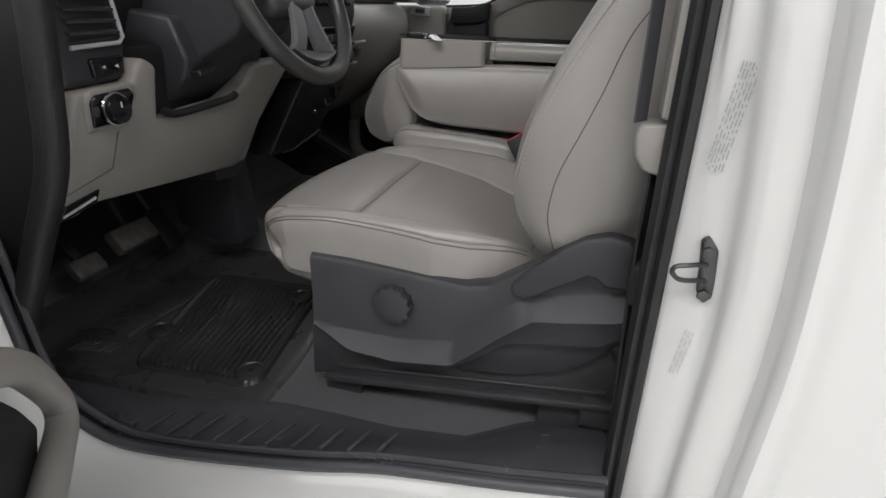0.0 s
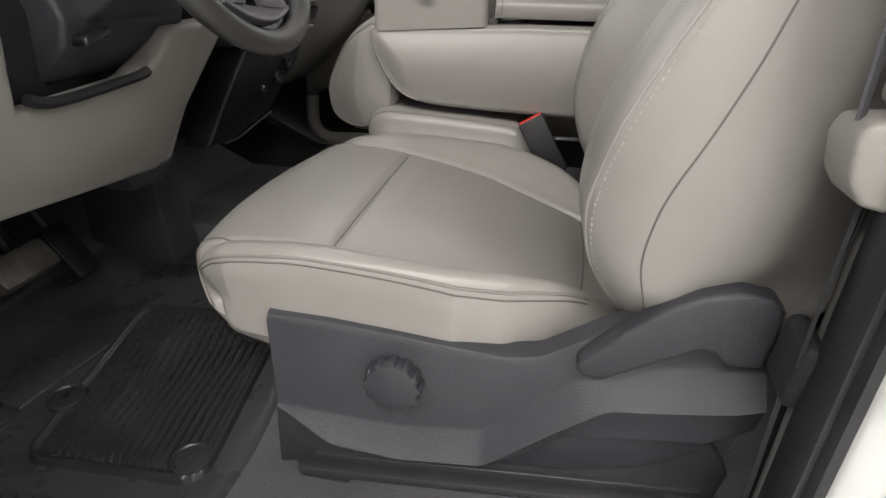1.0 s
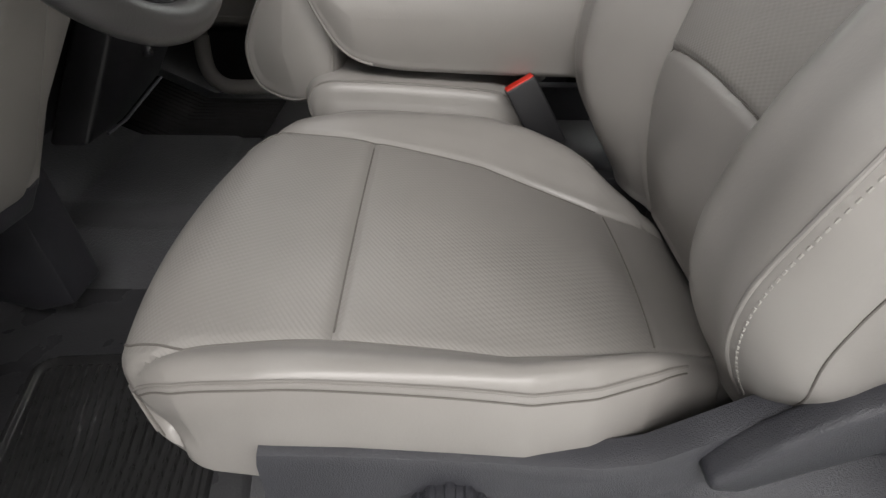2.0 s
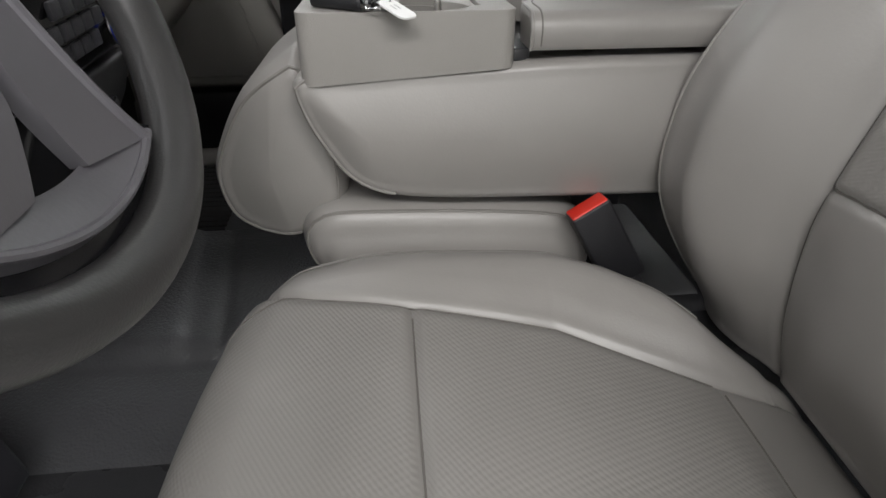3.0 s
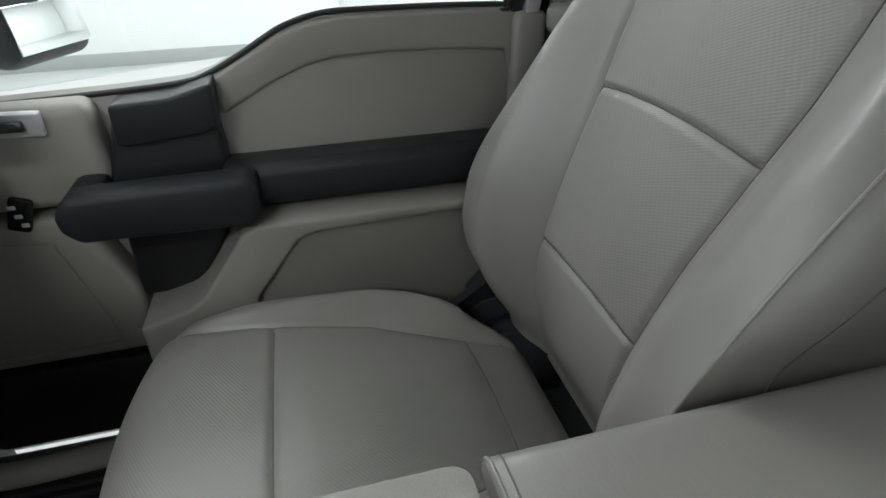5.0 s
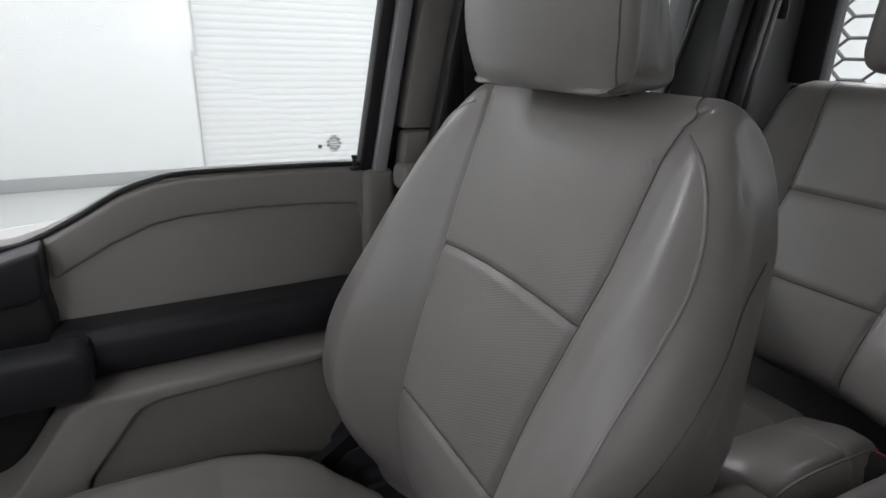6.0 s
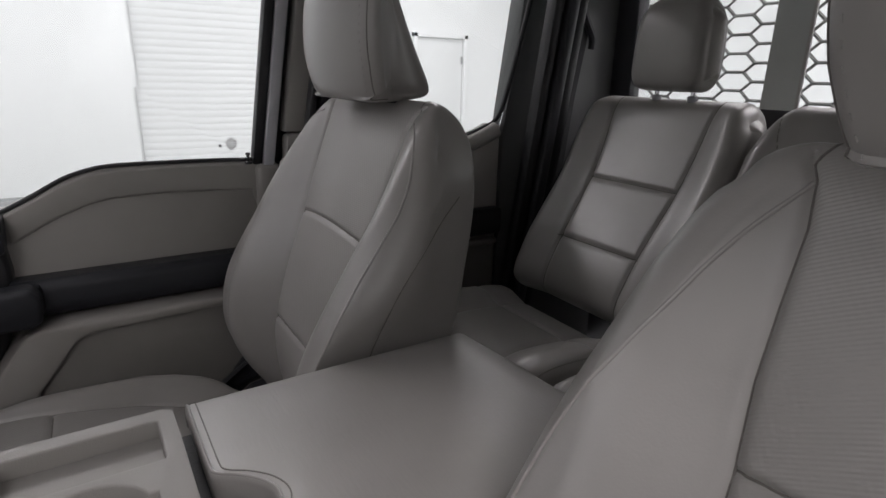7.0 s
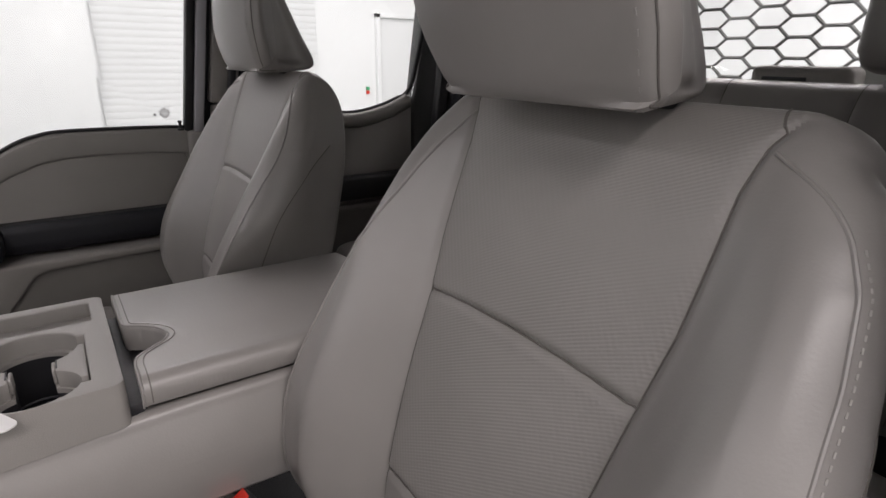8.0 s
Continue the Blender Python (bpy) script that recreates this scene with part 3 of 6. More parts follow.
def cush_seam(x):
    return np.interp(x, (-0.15, -0.08, 0.0, 0.14, 0.28, 0.36), (0.215, 0.190, 0.176, 0.164, 0.118, 0.10))


def cush_disp(x, z, y, nx, nz, f):
    top = smooth01(0.2, 0.75, nz)
    s = cush_seam(x)
    ay = np.abs(y)
    a = soft(x, (-0.13, -0.05, 0.06, 0.18, 0.27, 0.33), (0.0, 0.012, 0.026, 0.042, 0.052, 0.045))
    bol = a * smooth01(s - 0.01, s + 0.075, ay) * top * (0.5 + 0.5 * f)
    g = groove(ay - s, 0.0045) * top
    inside = smooth01(s + 0.002, s - 0.004, ay)
    g = g + (groove(x - 0.004, 0.005) + groove(x - 0.280 - 0.006 * (1 - (y / 0.13) ** 2), 0.0010, 0.003)) * inside * top
    puff = 0.005 * smooth01(0.0, 0.03, ay - s) * smooth01(0.105, 0.05, ay - s) * top
    belly = 0.008 * np.cos(np.clip(y / s, -1, 1) * math.pi / 2) * top * smooth01(0.0, 0.05, x) * smooth01(0.30, 0.25, x)
    bow = -0.042 * (1 - (y / 0.26) ** 2) * smooth01(0.03, -0.13, x)
    return bow, bol + puff + belly - g


def cush_pick(x, z, y, nx, nz):
    return (np.abs(y) < cush_seam(x) - 0.001) & (nz > 0.35) & (x < 0.278)


HEADREST = [(0.415, 0.955), (0.400, 0.985), (0.392, 1.03), (0.395, 1.09), (0.410, 1.145), (0.435, 1.170), (0.462, 1.150), (0.486, 1.09),
            (0.520, 1.02), (0.545, 0.975), (0.540, 0.958), (0.50, 0.952), (0.45, 0.950)]


def front_seat(name, label, yc, dx, outer, cx=0.0, hx=0.0):
    """One bucket seat. outer: -1 for the side at the driver's door, +1 for the passenger's."""
    seat = thing(name, label, "car seat", "front bucket seats", place=(dx, yc, 0))
    geo, G, cols = pillow(CUSH, 0, cush_hw, 0.042, [(-0.085, 0.335), (0.33, 0.315)], cush_disp, cush_pick, n=360, m=121, k=10, bulge=0.003, seam=lambda x, z: cush_seam(x))
    # the centre panel lies nearer to the door than to the console
    off = lambda x, y: outer * (0.030 + 0.04 * x) * (1 - (y / 0.255) ** 2) * (abs(y) < 0.255)
    geo = ([(v[0] + cx, v[1] + off(v[0], v[1]), v[2]) for v in geo[0]], geo[1], geo[2])
    G[:, :, 1] += off(G[:, :, 0], G[:, :, 1])
    G[:, :, 0] += cx
    cushion = part("cushion", geo, [leather, leather_dots], seat, "taupe leather cushion with an embossed centre")
    mid = G.shape[1] // 2
    tops = run((G[:, mid, 0] < 0.285 + cx) & (G[:, mid, 2] > 0.345))
    for sg in (-1, 1):
        # the thinner second cord carries the piping's shade in its dark colour
        for ang, r in ((42, 0.0017), (52, 0.0009)):
            j = column(cols, sg, "r", ang)
            line = np.array([G[i, j] for i in tops])
            line[:, 1] += sg * 0.0004
            line[:, 2] += 0.0006
            part("seam_piping", tube(line[::2], r, 6), piping_mat if r > 0.001 else seam_shade, cushion)
    js = [column(cols, 0, "f", v) for v in (-0.5, 0.5)]
    up = run((G[:, mid, 2] > 0.352) & (G[:, mid, 0] < 0.295 + cx) & (G[:, mid, 0] > -0.19))
    for j in js:
        part("seam", tube(np.array([p for p in G[up, j] if p[0] < 0.281 + cx])[::2] + np.array((0, 0, 0.0002)), 0.0011, 5), seam_shade, cushion)
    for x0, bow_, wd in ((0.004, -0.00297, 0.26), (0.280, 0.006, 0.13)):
        part("seam", tube(contour(G, js[0] + 2, js[1] - 2, up, 0, lambda y: x0 + cx + bow_ * (1 - (y / wd) ** 2)), 0.0011, 5), seam_shade, cushion)
    # backrest
    near = outer < 0
    core = [(0.458, 0.435), (0.480, 0.60), (0.498, 0.86), (0.51, 0.905)] if near else [(0.398, 0.435), (0.438, 0.58), (0.480, 0.74), (0.495, 0.82)]
    geo, G, cols = pillow(BACK if near else BACK_FAR, 0, back_hw if near else back_hw_far, 0.045, core, back_disp, back_pick, n=420, m=121, k=10, bulge=0.010 if near else 0.006, seam=lambda x, z: back_seam(z))
    mid = G.shape[1] // 2
    # a welted crest runs up each bolster; arc lengths are counted from the end of the flat front
    arcs = {}
    for sg in (-1, 1):
        crest_s = (0.0126, 0.022, 0.0314, 0.0345, 0.0393, 0.0440, 0.0470) if sg == outer else (0.011, 0.012, 0.014, 0.014, 0.0135, -0.004, -0.010) if near else (0.003, 0.004, 0.005, 0.009, 0.023, 0.039, 0.038)
        lastf = column(cols, 0, "f", sg * 1.0)
        js = [j for j, q in enumerate(cols) if (q[1] == "f" and q[2] * sg >= 0.5) or (q[0] == sg and (q[1] == "r" or q[2] < 0.35))]
        js.sort(key=lambda j: j * sg)
        for i in range(len(G)):
            z_ = G[i, mid, 2]
            step_ = np.concatenate([[0], np.cumsum(np.linalg.norm(np.diff(G[i, js], axis=0), axis=1))])
            arc_s = step_ - step_[js.index(lastf)]
            want = float(soft(z_, (0.45, 0.525, 0.60, 0.66, 0.75, 0.83, 0.88), crest_s))
            arcs[sg, i] = (js, arc_s, want)
            fw = float(smooth01(0.0, -0.05, G[i, mid, 0] - np.interp(z_, (0.36, 0.95), (0.39, 0.52))) * smooth01(0.40, 0.50, z_) * (smooth01(0.925, 0.86, z_) if near else 0.7 * smooth01(0.85, 0.72, z_)))
            for j, d_ in zip(js, arc_s):
                turn_ = min(max(d_ / 0.045, 0), 1.4)
                push = 0.0050 * fw * math.exp(-abs(d_ - want) / 0.013)
                G[i, j] += np.array((-math.cos(turn_) * 0.94, sg * math.sin(turn_), math.cos(turn_) * 0.34)) * push
    # even out the flanks, above all round the shoulder
    for sg in (-1, 1):
        block = [j for j, q in enumerate(cols) if q[0] == sg]
        depth_ = np.array([cols[j][2] if cols[j][1] == "c" else 0.0 for j in block])
        turn_ = np.array([90.0 if cols[j][1] == "c" else cols[j][2] for j in block])
        rear = smooth01(-0.03, 0.03, G[:, mid, 0] - np.interp(G[:, mid, 2], (0.36, 0.93, 0.95), (0.39, 0.51, 0.485)))
        flat_p = G[:, block][:, :, [0, 2]].reshape(-1, 2)
        share = np.tile(1.03 - depth_, len(G))
        pool = (np.arange(len(share)) // len(block)) % 4 == 0
        keep = np.maximum(smooth01(0.0, 0.4, depth_)[None], rear[:, None] * smooth01(20, 85, turn_)[None]).reshape(-1)
        side_y = G[:, block, 1].reshape(-1)
        for _ in range(3):
            src_p, src_y, src_w = flat_p[pool][None], side_y[pool], share[pool]
            even = np.empty_like(side_y)
            for q in range(0, len(side_y), 400):
                w_ = np.exp(-((flat_p[q:q + 400, None] - src_p) ** 2).sum(2) / (2 * 0.020 ** 2)) * src_w
                even[q:q + 400] = (w_ @ src_y) / w_.sum(1)
            side_y = side_y + (even - side_y) * keep
        G[:, block, 1] = side_y.reshape(len(G), -1)
    if not near:
        # pressed in where it stands against the console
        press = smooth01(0.74, 0.63, G[:, :, 2]) * np.maximum(0, -G[:, :, 1] - 0.244) * 0.94
        G[:, :, 1] += press
    geo = (G.reshape(-1, 3).tolist(), geo[1], geo[2])
    back = part("backrest", geo, [leather, leather_dots], seat, "taupe leather backrest with raised side bolsters")
    mid = G.shape[1] // 2
    fr = run((G[:, mid, 2] > 0.385) & (G[:, mid, 0] < np.interp(G[:, mid, 2], (0.36, 0.95), (0.37, 0.53))))
    if G[fr[0], mid, 2] > G[fr[-1], mid, 2]:
        fr = fr[::-1]
    ja, jb = column(cols, 0, "f", -0.5), column(cols, 0, "f", 0.5)
    part("seam", tube(contour(G, ja, jb, fr, 2, lambda y: 0.744 + 0.012 * (1 - (y / 0.136) ** 2)), 0.0011, 5), seam_shade, back)
    part("seam", tube(contour(G, ja, jb, fr, 2, lambda y: 0.553 + 0.013 * (1 - (y / 0.116) ** 2)), 0.0011, 5), seam_shade, back)
    for sg in (-1, 1):
        jq = column(cols, 0, "f", sg * 0.5)
        line, welt = [], []
        for i in fr:
            z_ = G[i, mid, 2]
            if z_ > 0.929:
                break
            js, arc_s, want = arcs[sg, i]
            q_ = float(soft(z_, (0.82, 0.870, 0.895, 0.912, 0.924, 0.931), (0.0, 0.06, 0.16, 0.34, 0.66, 1.0), 0.005))
            want = want + (arc_s[0] - want) * q_
            for out_, w_ in ((line, want), (welt, want + 0.0062)):
                out_.append([np.interp(w_, arc_s, G[i, js, d]) for d in range(3)])
        line, welt = np.array(line), np.array(welt)
        for l_ in (line, welt):
            for _ in range(3):
                l_[1:-1] = (l_[:-2] + 2 * l_[1:-1] + l_[2:]) / 4
        part("seam", tube(G[fr, jq][::2], 0.0011, 5), seam_shade, back)
        part("seam_piping", tube(line[::2], 0.0018, 8), leather, back)
        lift = np.array((0.0002, sg * 0.0003, 0.0))
        # curved seam on the side panel
        q = catmull([(0.336, 0.385), (0.323, 0.433), (0.312, 0.477), (0.314, 0.515), (0.322, 0.548), (0.340, 0.592), (0.360, 0.643), (0.387, 0.715), (0.437, 0.775), (0.500, 0.830)], 60, False)
        side = []
        flank = G[:, [i_ for i_, q_ in enumerate(cols) if q_[0] == sg and (q_[1] == "c" or q_[2] > 50)]].reshape(-1, 3)
        for x, z in q:
            d_ = (flank[:, 0] - x) ** 2 + (flank[:, 2] - z) ** 2
            near_ = np.argsort(d_)[:14]
            w_ = 1 / (d_[near_] + 2e-5)
            side.append((x, float((flank[near_, 1] * w_).sum() / w_.sum()) + sg * 0.0003, z))
        part("side_seam", tube(side, 0.0009, 6), seam_shade, back)
        if sg != outer:
            continue
        stitches = [tube([welt[k] + lift, welt[k + 1] + lift], 0.0009, 5) for k in range(2, len(welt) - 14, 2)]
        part("stitching", join(*stitches), thread, back, "fine stitching", kind="stuff")
    # headrest
    def hr_disp(x, z, y, nx, nz, f):
        front = smooth01(0.3, 0.8, -nx)
        return 0.018 * (y / 0.12) ** 2 * front, 0.0 * z

    geo, G, cols = pillow(HEADREST, 0, lambda x, z: float(np.interp(x, (0.39, 0.43, 0.47, 0.55), (0.128, 0.120, 0.102, 0.084))) * float(np.interp(z, (0.95, 1.0, 1.10, 1.17), (0.95, 1.0, 1.0, 0.90))), 0.017,
                          [(0.46, 0.985), (0.452, 1.12)], hr_disp, n=160, m=40, k=8, bulge=0.003)
    # the headrest tips forward by hx
    geo = ([(v[0] - hx * min(1.0, 0.5 + (v[2] - 0.95) * 6), v[1], v[2]) for v in geo[0]], geo[1], geo[2])
    G[:, :, 0] -= hx * np.minimum(1.0, 0.5 + (G[:, :, 2] - 0.95) * 6)
    head = part("headrest", geo, leather, seat, "taupe leather headrest")
    for sg in (-1, 1):
        j = column(cols, sg, "r", 45)
        edge_ = run(G[:, j, 0] < 0.462 - hx)
        part("seam", tube(G[edge_, j], 0.0009, 6), seam_shade, head)
        j2 = column(cols, sg, "r", 12)
        part("stitching", join(*[tube([G[i, j2] + np.array((-0.0001, 0, 0)), G[i + 1, j2] + np.array((-0.0001, 0, 0))], 0.0006, 5) for i in edge_[:-1:3]]), leather, head, "fine stitching", kind="stuff")
    for sg in (-1, 1):
        part("headrest_post", cyl((0.490, sg * 0.062, 0.945), (0.12, 0, 1), 0.006, 0.07, 14), chrome, seat)
        part("post_guide", cyl((0.488, sg * 0.062, 0.953), (0.12, 0, 1), 0.012, 0.012, 16, 0.003), black_plastic, seat)
    # plastic valance, levers and base
    o = outer
    vx = np.concatenate([[-0.049], np.linspace(-0.046, 0.438, 70), [0.441]])
    VV, k_ = [], 11
    for q, x in enumerate(vx):
        zt = np.interp(x, (-0.056, 0.02, 0.095, 0.205, 0.240, 0.275, 0.33, 0.38, 0.42, 0.435, 0.445), (0.372, 0.371, 0.366, 0.357, 0.364, 0.388, 0.426, 0.452, 0.458, 0.450, 0.43))
        za = np.interp(x, (-0.05, -0.007, 0.095, 0.187, 0.205, 0.24, 0.281, 0.312, 0.38, 0.44), (0.254, 0.246, 0.244, 0.256, 0.274, 0.308, 0.344, 0.355, 0.366, 0.386))
        z1 = np.interp(x, (-0.05, -0.031, 0.026, 0.098, 0.19, 0.218, 0.26, 0.307, 0.345, 0.415, 0.44), (0.250, 0.241, 0.222, 0.217, 0.228, 0.251, 0.290, 0.328, 0.333, 0.345, 0.355))
        zb = np.interp(x, (-0.05, 0.026, 0.098, 0.19, 0.23, 0.272, 0.33, 0.40, 0.44), (0.240, 0.215, 0.209, 0.220, 0.244, 0.280, 0.29, 0.299, 0.325))
        d0 = 0.263 - 0.008 * float(smooth01(0.28, 0.31, x))
        lip_ = 0.285 - 0.018 * float(smooth01(0.03, -0.05, x))
        rows_ = [(zt, 0.236), (zt, 0.251), (zt - 0.003, 0.259), (zt - 0.010, d0), (za + 0.005, d0), (za, d0 + 0.0015), (z1 + 0.003, lip_ - 0.002), (z1, lip_), (z1 - 0.004, lip_ - 0.002), (zb, lip_ - 0.009), (zb - 0.002, 0.240)]
        if q in (0, len(vx) - 1):
            rows_ = [(z_, 0.236) for z_, _ in rows_]
        VV += [(x, o * d_, z_) for z_, d_ in rows_]
    VF = [(i * k_ + j, i * k_ + j + 1, (i + 1) * k_ + j + 1, (i + 1) * k_ + j)[::o] for i in range(len(vx) - 1) for j in range(k_ - 1)]
    part("side_valance", (VV, VF), seat_plastic, seat, "charcoal plastic valance")
    yc0, yc1 = sorted((o * 0.225, o * 0.256))
    part("hinge_cover", prism([(0.18, 0.235), (0.22, 0.26), (0.27, 0.295), (0.36, 0.32), (0.44, 0.345), (0.443, 0.315), (0.419, 0.28), (0.389, 0.25), (0.352, 0.228), (0.281, 0.208), (0.20, 0.20)], "y", yc0, yc1, 0.008, 2), seat_plastic, seat)
    yc0, yc1 = sorted((o * 0.256, o * 0.282))
    part("recliner_lever", prism([(0.271, 0.374), (0.275, 0.362), (0.297, 0.360), (0.339, 0.386), (0.373, 0.406), (0.384, 0.405), (0.396, 0.393), (0.426, 0.395), (0.430, 0.44), (0.427, 0.456), (0.418, 0.464), (0.394, 0.468), (0.365, 0.460), (0.338, 0.443), (0.306, 0.413)], "y", yc0, yc1, 0.006, 3), seat_plastic, seat)
    knob = part("lumbar_knob", cyl((0.094, o * 0.272, 0.312), (0, o, 0), 0.0285, 0.022, 40, 0.004), seat_plastic, seat, "round ribbed charcoal knob")
    for k in range(12):
        w = 2 * math.pi * k / 12
        part("grip_rib", rbox((0.094 + 0.0268 * math.cos(w), o * 0.272, 0.312 + 0.0268 * math.sin(w)), (0.009, 0.020, 0.009), 0.003, turn=Matrix.Rotation(-w, 4, "Y")), seat_plastic, knob)
    yc0, yc1 = sorted((o * 0.215, o * 0.240))
    part("base_side", prism([(-0.062, 0.28), (0.40, 0.30), (0.448, 0.225), (0.440, 0.180), (-0.03, 0.136), (-0.070, 0.124)], "y", yc0, yc1, 0.004), seat_base, seat)
    yc0, yc1 = sorted((o * 0.238, o * 0.256))
    part("rail", prism([(-0.04, 0.139), (0.435, 0.187), (0.440, 0.180), (0.43, 0.174), (-0.035, 0.127)], "y", yc0, yc1, 0.003, 2), seat_base, seat)
    part("rail_edge", prism([(-0.02, 0.158), (0.425, 0.203), (0.425, 0.198), (-0.02, 0.153)], "y", *sorted((o * 0.238, o * 0.246)), 0.001, 1), seat_base, seat)
    part("carpet_foot", rbox((0.42, o * 0.235, 0.16), (0.06, 0.03, 0.05), 0.004), seat_base, seat)
    yc0, yc1 = sorted((-o * 0.215, -o * 0.245))
    part("base_side", prism([(-0.062, 0.34), (0.40, 0.34), (0.395, 0.12), (-0.058, 0.12)], "y", yc0, yc1, 0.004), seat_base, seat)
    part("base_front", rbox((-0.05, 0, 0.21), (0.02, 0.44, 0.16), 0.004), seat_base, seat)
    for x in (-0.02, 0.36):
        for s in (-1, 1):
            part("foot", rbox((x, s * 0.2, 0.115), (0.07, 0.05, 0.06), 0.004), seat_base, seat)
    return seat


front_seat("driver_seat", "taupe leather driver seat with charcoal plastic side valance", 0.0, 0.0, -1, 0.0, 0.042)
front_seat("passenger_seat", "taupe leather front passenger seat with seamed backrest", 0.84, -0.004, 1, -0.044)


def buckle(name, place, turn, label):
    b = thing(name, label, "belt buckle", "belt buckles", place=place)
    b.rotation_euler = Euler([radians(a) for a in turn])
    part("casing", rbox((0, 0, -0.0385), (0.044, 0.026, 0.103), 0.003, 3), black_plastic, b)
    part("release_button", rbox((0, 0, 0.005), (0.041, 0.0225, 0.019), 0.002, 3), red_plastic, b, "red release button")
    part("stalk", rbox((0, 0, -0.125), (0.034, 0.014, 0.085), 0.004), black_plastic, b)
    part("emblem_bar", rbox((0.0, -0.0114, -0.04), (0.005, 0.0006, 0.004), 0), grey_ink, b)
    return b


buckle("seat_buckle", (0.197, 0.243, 0.458), (-10, -30, 8), "black belt buckle with a red release button beside the driver seat")
buckle("seat_buckle", (0.335, 1.10, 0.268), (-8, -28, 0), "black belt buckle tucked beside the passenger seat")

# ---- centre seat, folded forward as a console ----
con = thing("centre_console_seat", "taupe leather centre seat folded down into a console with cup holders", "console")
con.rotation_euler = Euler((radians(-3), 0, 0))
con.location = Vector((0, 0.42, 0.624)) - con.rotation_euler.to_matrix() @ Vector((0, 0.42, 0.62))
PAD = [(-0.092, 0.589), (-0.094, 0.575), (-0.080, 0.535), (-0.050, 0.490), (0.0, 0.468), (0.10, 0.461), (0.30, 0.457), (0.47, 0.458), (0.515, 0.48), (0.525, 0.54), (0.52, 0.595), (0.47, 0.603), (0.2, 0.603), (0.10, 0.600), (0.0, 0.596), (-0.07, 0.592)]


def pad_disp(x, z, y, nx, nz, f):
    # the well under the cup holders, and a slight stuffing bulge on the sides
    well = smooth01(0.6, 0.9, nz) * smooth01(-0.06, -0.045, x) * smooth01(0.118, 0.105, x) * smooth01(0.149, 0.143, np.abs(y))
    return 0.0 * x, -0.075 * well


geo, G, cols = pillow(PAD, 0.425, lambda x, z: 0.160, 0.012, [(-0.03, 0.535), (0.46, 0.53)], pad_disp, n=240, m=20, k=8, caps=12, bulge=0.012)
pad = part("side_pad", geo, leather, con)
for sg in (-1, 1):
    j = column(cols, sg, "r", 45)
    ln = G[run((G[:, 14, 0] < 0.0) & (G[:, 14, 2] < 0.598)), j]
    part("seam_piping", tube(ln[::2], 0.0022, 6), piping_mat, pad)

# taupe plastic darkened: the shade in recesses and gaps is put into the colour
shaded_taupe = mat("plastic_taupe_shadowed", (0.10, 0.095, 0.088), 0.6, vary=0.06, scale=20, bump=0.2)
# hard tray with a coin recess and two cup holders
def arc(cx, cy, r, a0, a1, n=22):
    return [(cx + r * math.cos(radians(a0 + (a1 - a0) * i / (n - 1))), cy + r * math.sin(radians(a0 + (a1 - a0) * i / (n - 1)))) for i in range(n)]


def plate(outline, holes, z_top, z_low, hole_depths):
    """A plate with holes: its top, its outer wall, and each hole's wall, with a floor where its depth is positive."""
    bm = bmesh.new()
    loops = []
    for ring in [outline] + holes:
        vs_ = [bm.verts.new((a, b, z_top)) for a, b in ring]
        es_ = [bm.edges.new((vs_[i], vs_[(i + 1) % len(vs_)])) for i in range(len(vs_))]
        loops.append((vs_, es_))
    bmesh.ops.triangle_fill(bm, use_beauty=True, use_dissolve=False, edges=[e for _, es_ in loops for e in es_])
    for f in bm.faces:
        if f.normal.z < 0:
            f.normal_flip()
    for k, (vs_, es_) in enumerate(loops):
        z = z_low if k == 0 else z_top - abs(hole_depths[k - 1])
        c = Vector((sum(v.co.x for v in vs_) / len(vs_), sum(v.co.y for v in vs_) / len(vs_), 0))
        low = []
        for v in vs_:
            q = v.co.copy()
            if k == 0:
                d = (q - c).normalized()
                q.x += d.x * 0.004
                q.y += d.y * 0.004
            q.z = z
            low.append(bm.verts.new(q))
        for i in range(len(vs_)):
            j = (i + 1) % len(vs_)
            bm.faces.new((vs_[i], vs_[j], low[j], low[i]))
        if k and hole_depths[k - 1] > 0:
            bm.faces.new(low)
    bmesh.ops.recalc_face_normals(bm, faces=bm.faces)
    return bm


def round_rect(x0, x1, y0, y1, r, n=6):
    return arc(x1 - r, y1 - r, r, 0, 90, n) + arc(x0 + r, y1 - r, r, 90, 180, n) + arc(x0 + r, y0 + r, r, 180, 270, n) + arc(x1 - r, y0 + r, r, 270, 360, n)


C1, C2, CR, CR2 = (0.0245, 0.418), (0.0265, 0.309), 0.0475, 0.0445
coin = round_rect(-0.044, 0.090, 0.478, 0.552, 0.004)
tray_out = round_rect(-0.086, 0.107, 0.2635, 0.574, 0.013)
WX0, WX1, WY0, WY1 = -0.0275, 0.0785, 0.295, 0.432
# the sunk panel: a rectangle with a round cup at each end
a1 = math.degrees(math.asin((WY1 - C1[1]) / CR))
a2 = math.degrees(math.asin((C2[1] - WY0) / CR2))
sunk = arc(C1[0], C1[1], CR, a1, 180 - a1, 28) + [(WX0, WY1), (WX0, WY0)] + arc(C2[0], C2[1], CR2, 180 + a2, 360 - a2, 28) + [(WX1, WY0), (WX1, WY1)]
tray_bm = plate(tray_out, [coin, sunk], 0.646, 0.578, [0.020, -0.024])
for v in tray_bm.verts:
    if abs(v.co.z - 0.578) < 1e-4:
        v.co.z = 0.584 + 0.012 * smooth01(-0.09, 0.107, v.co.x)
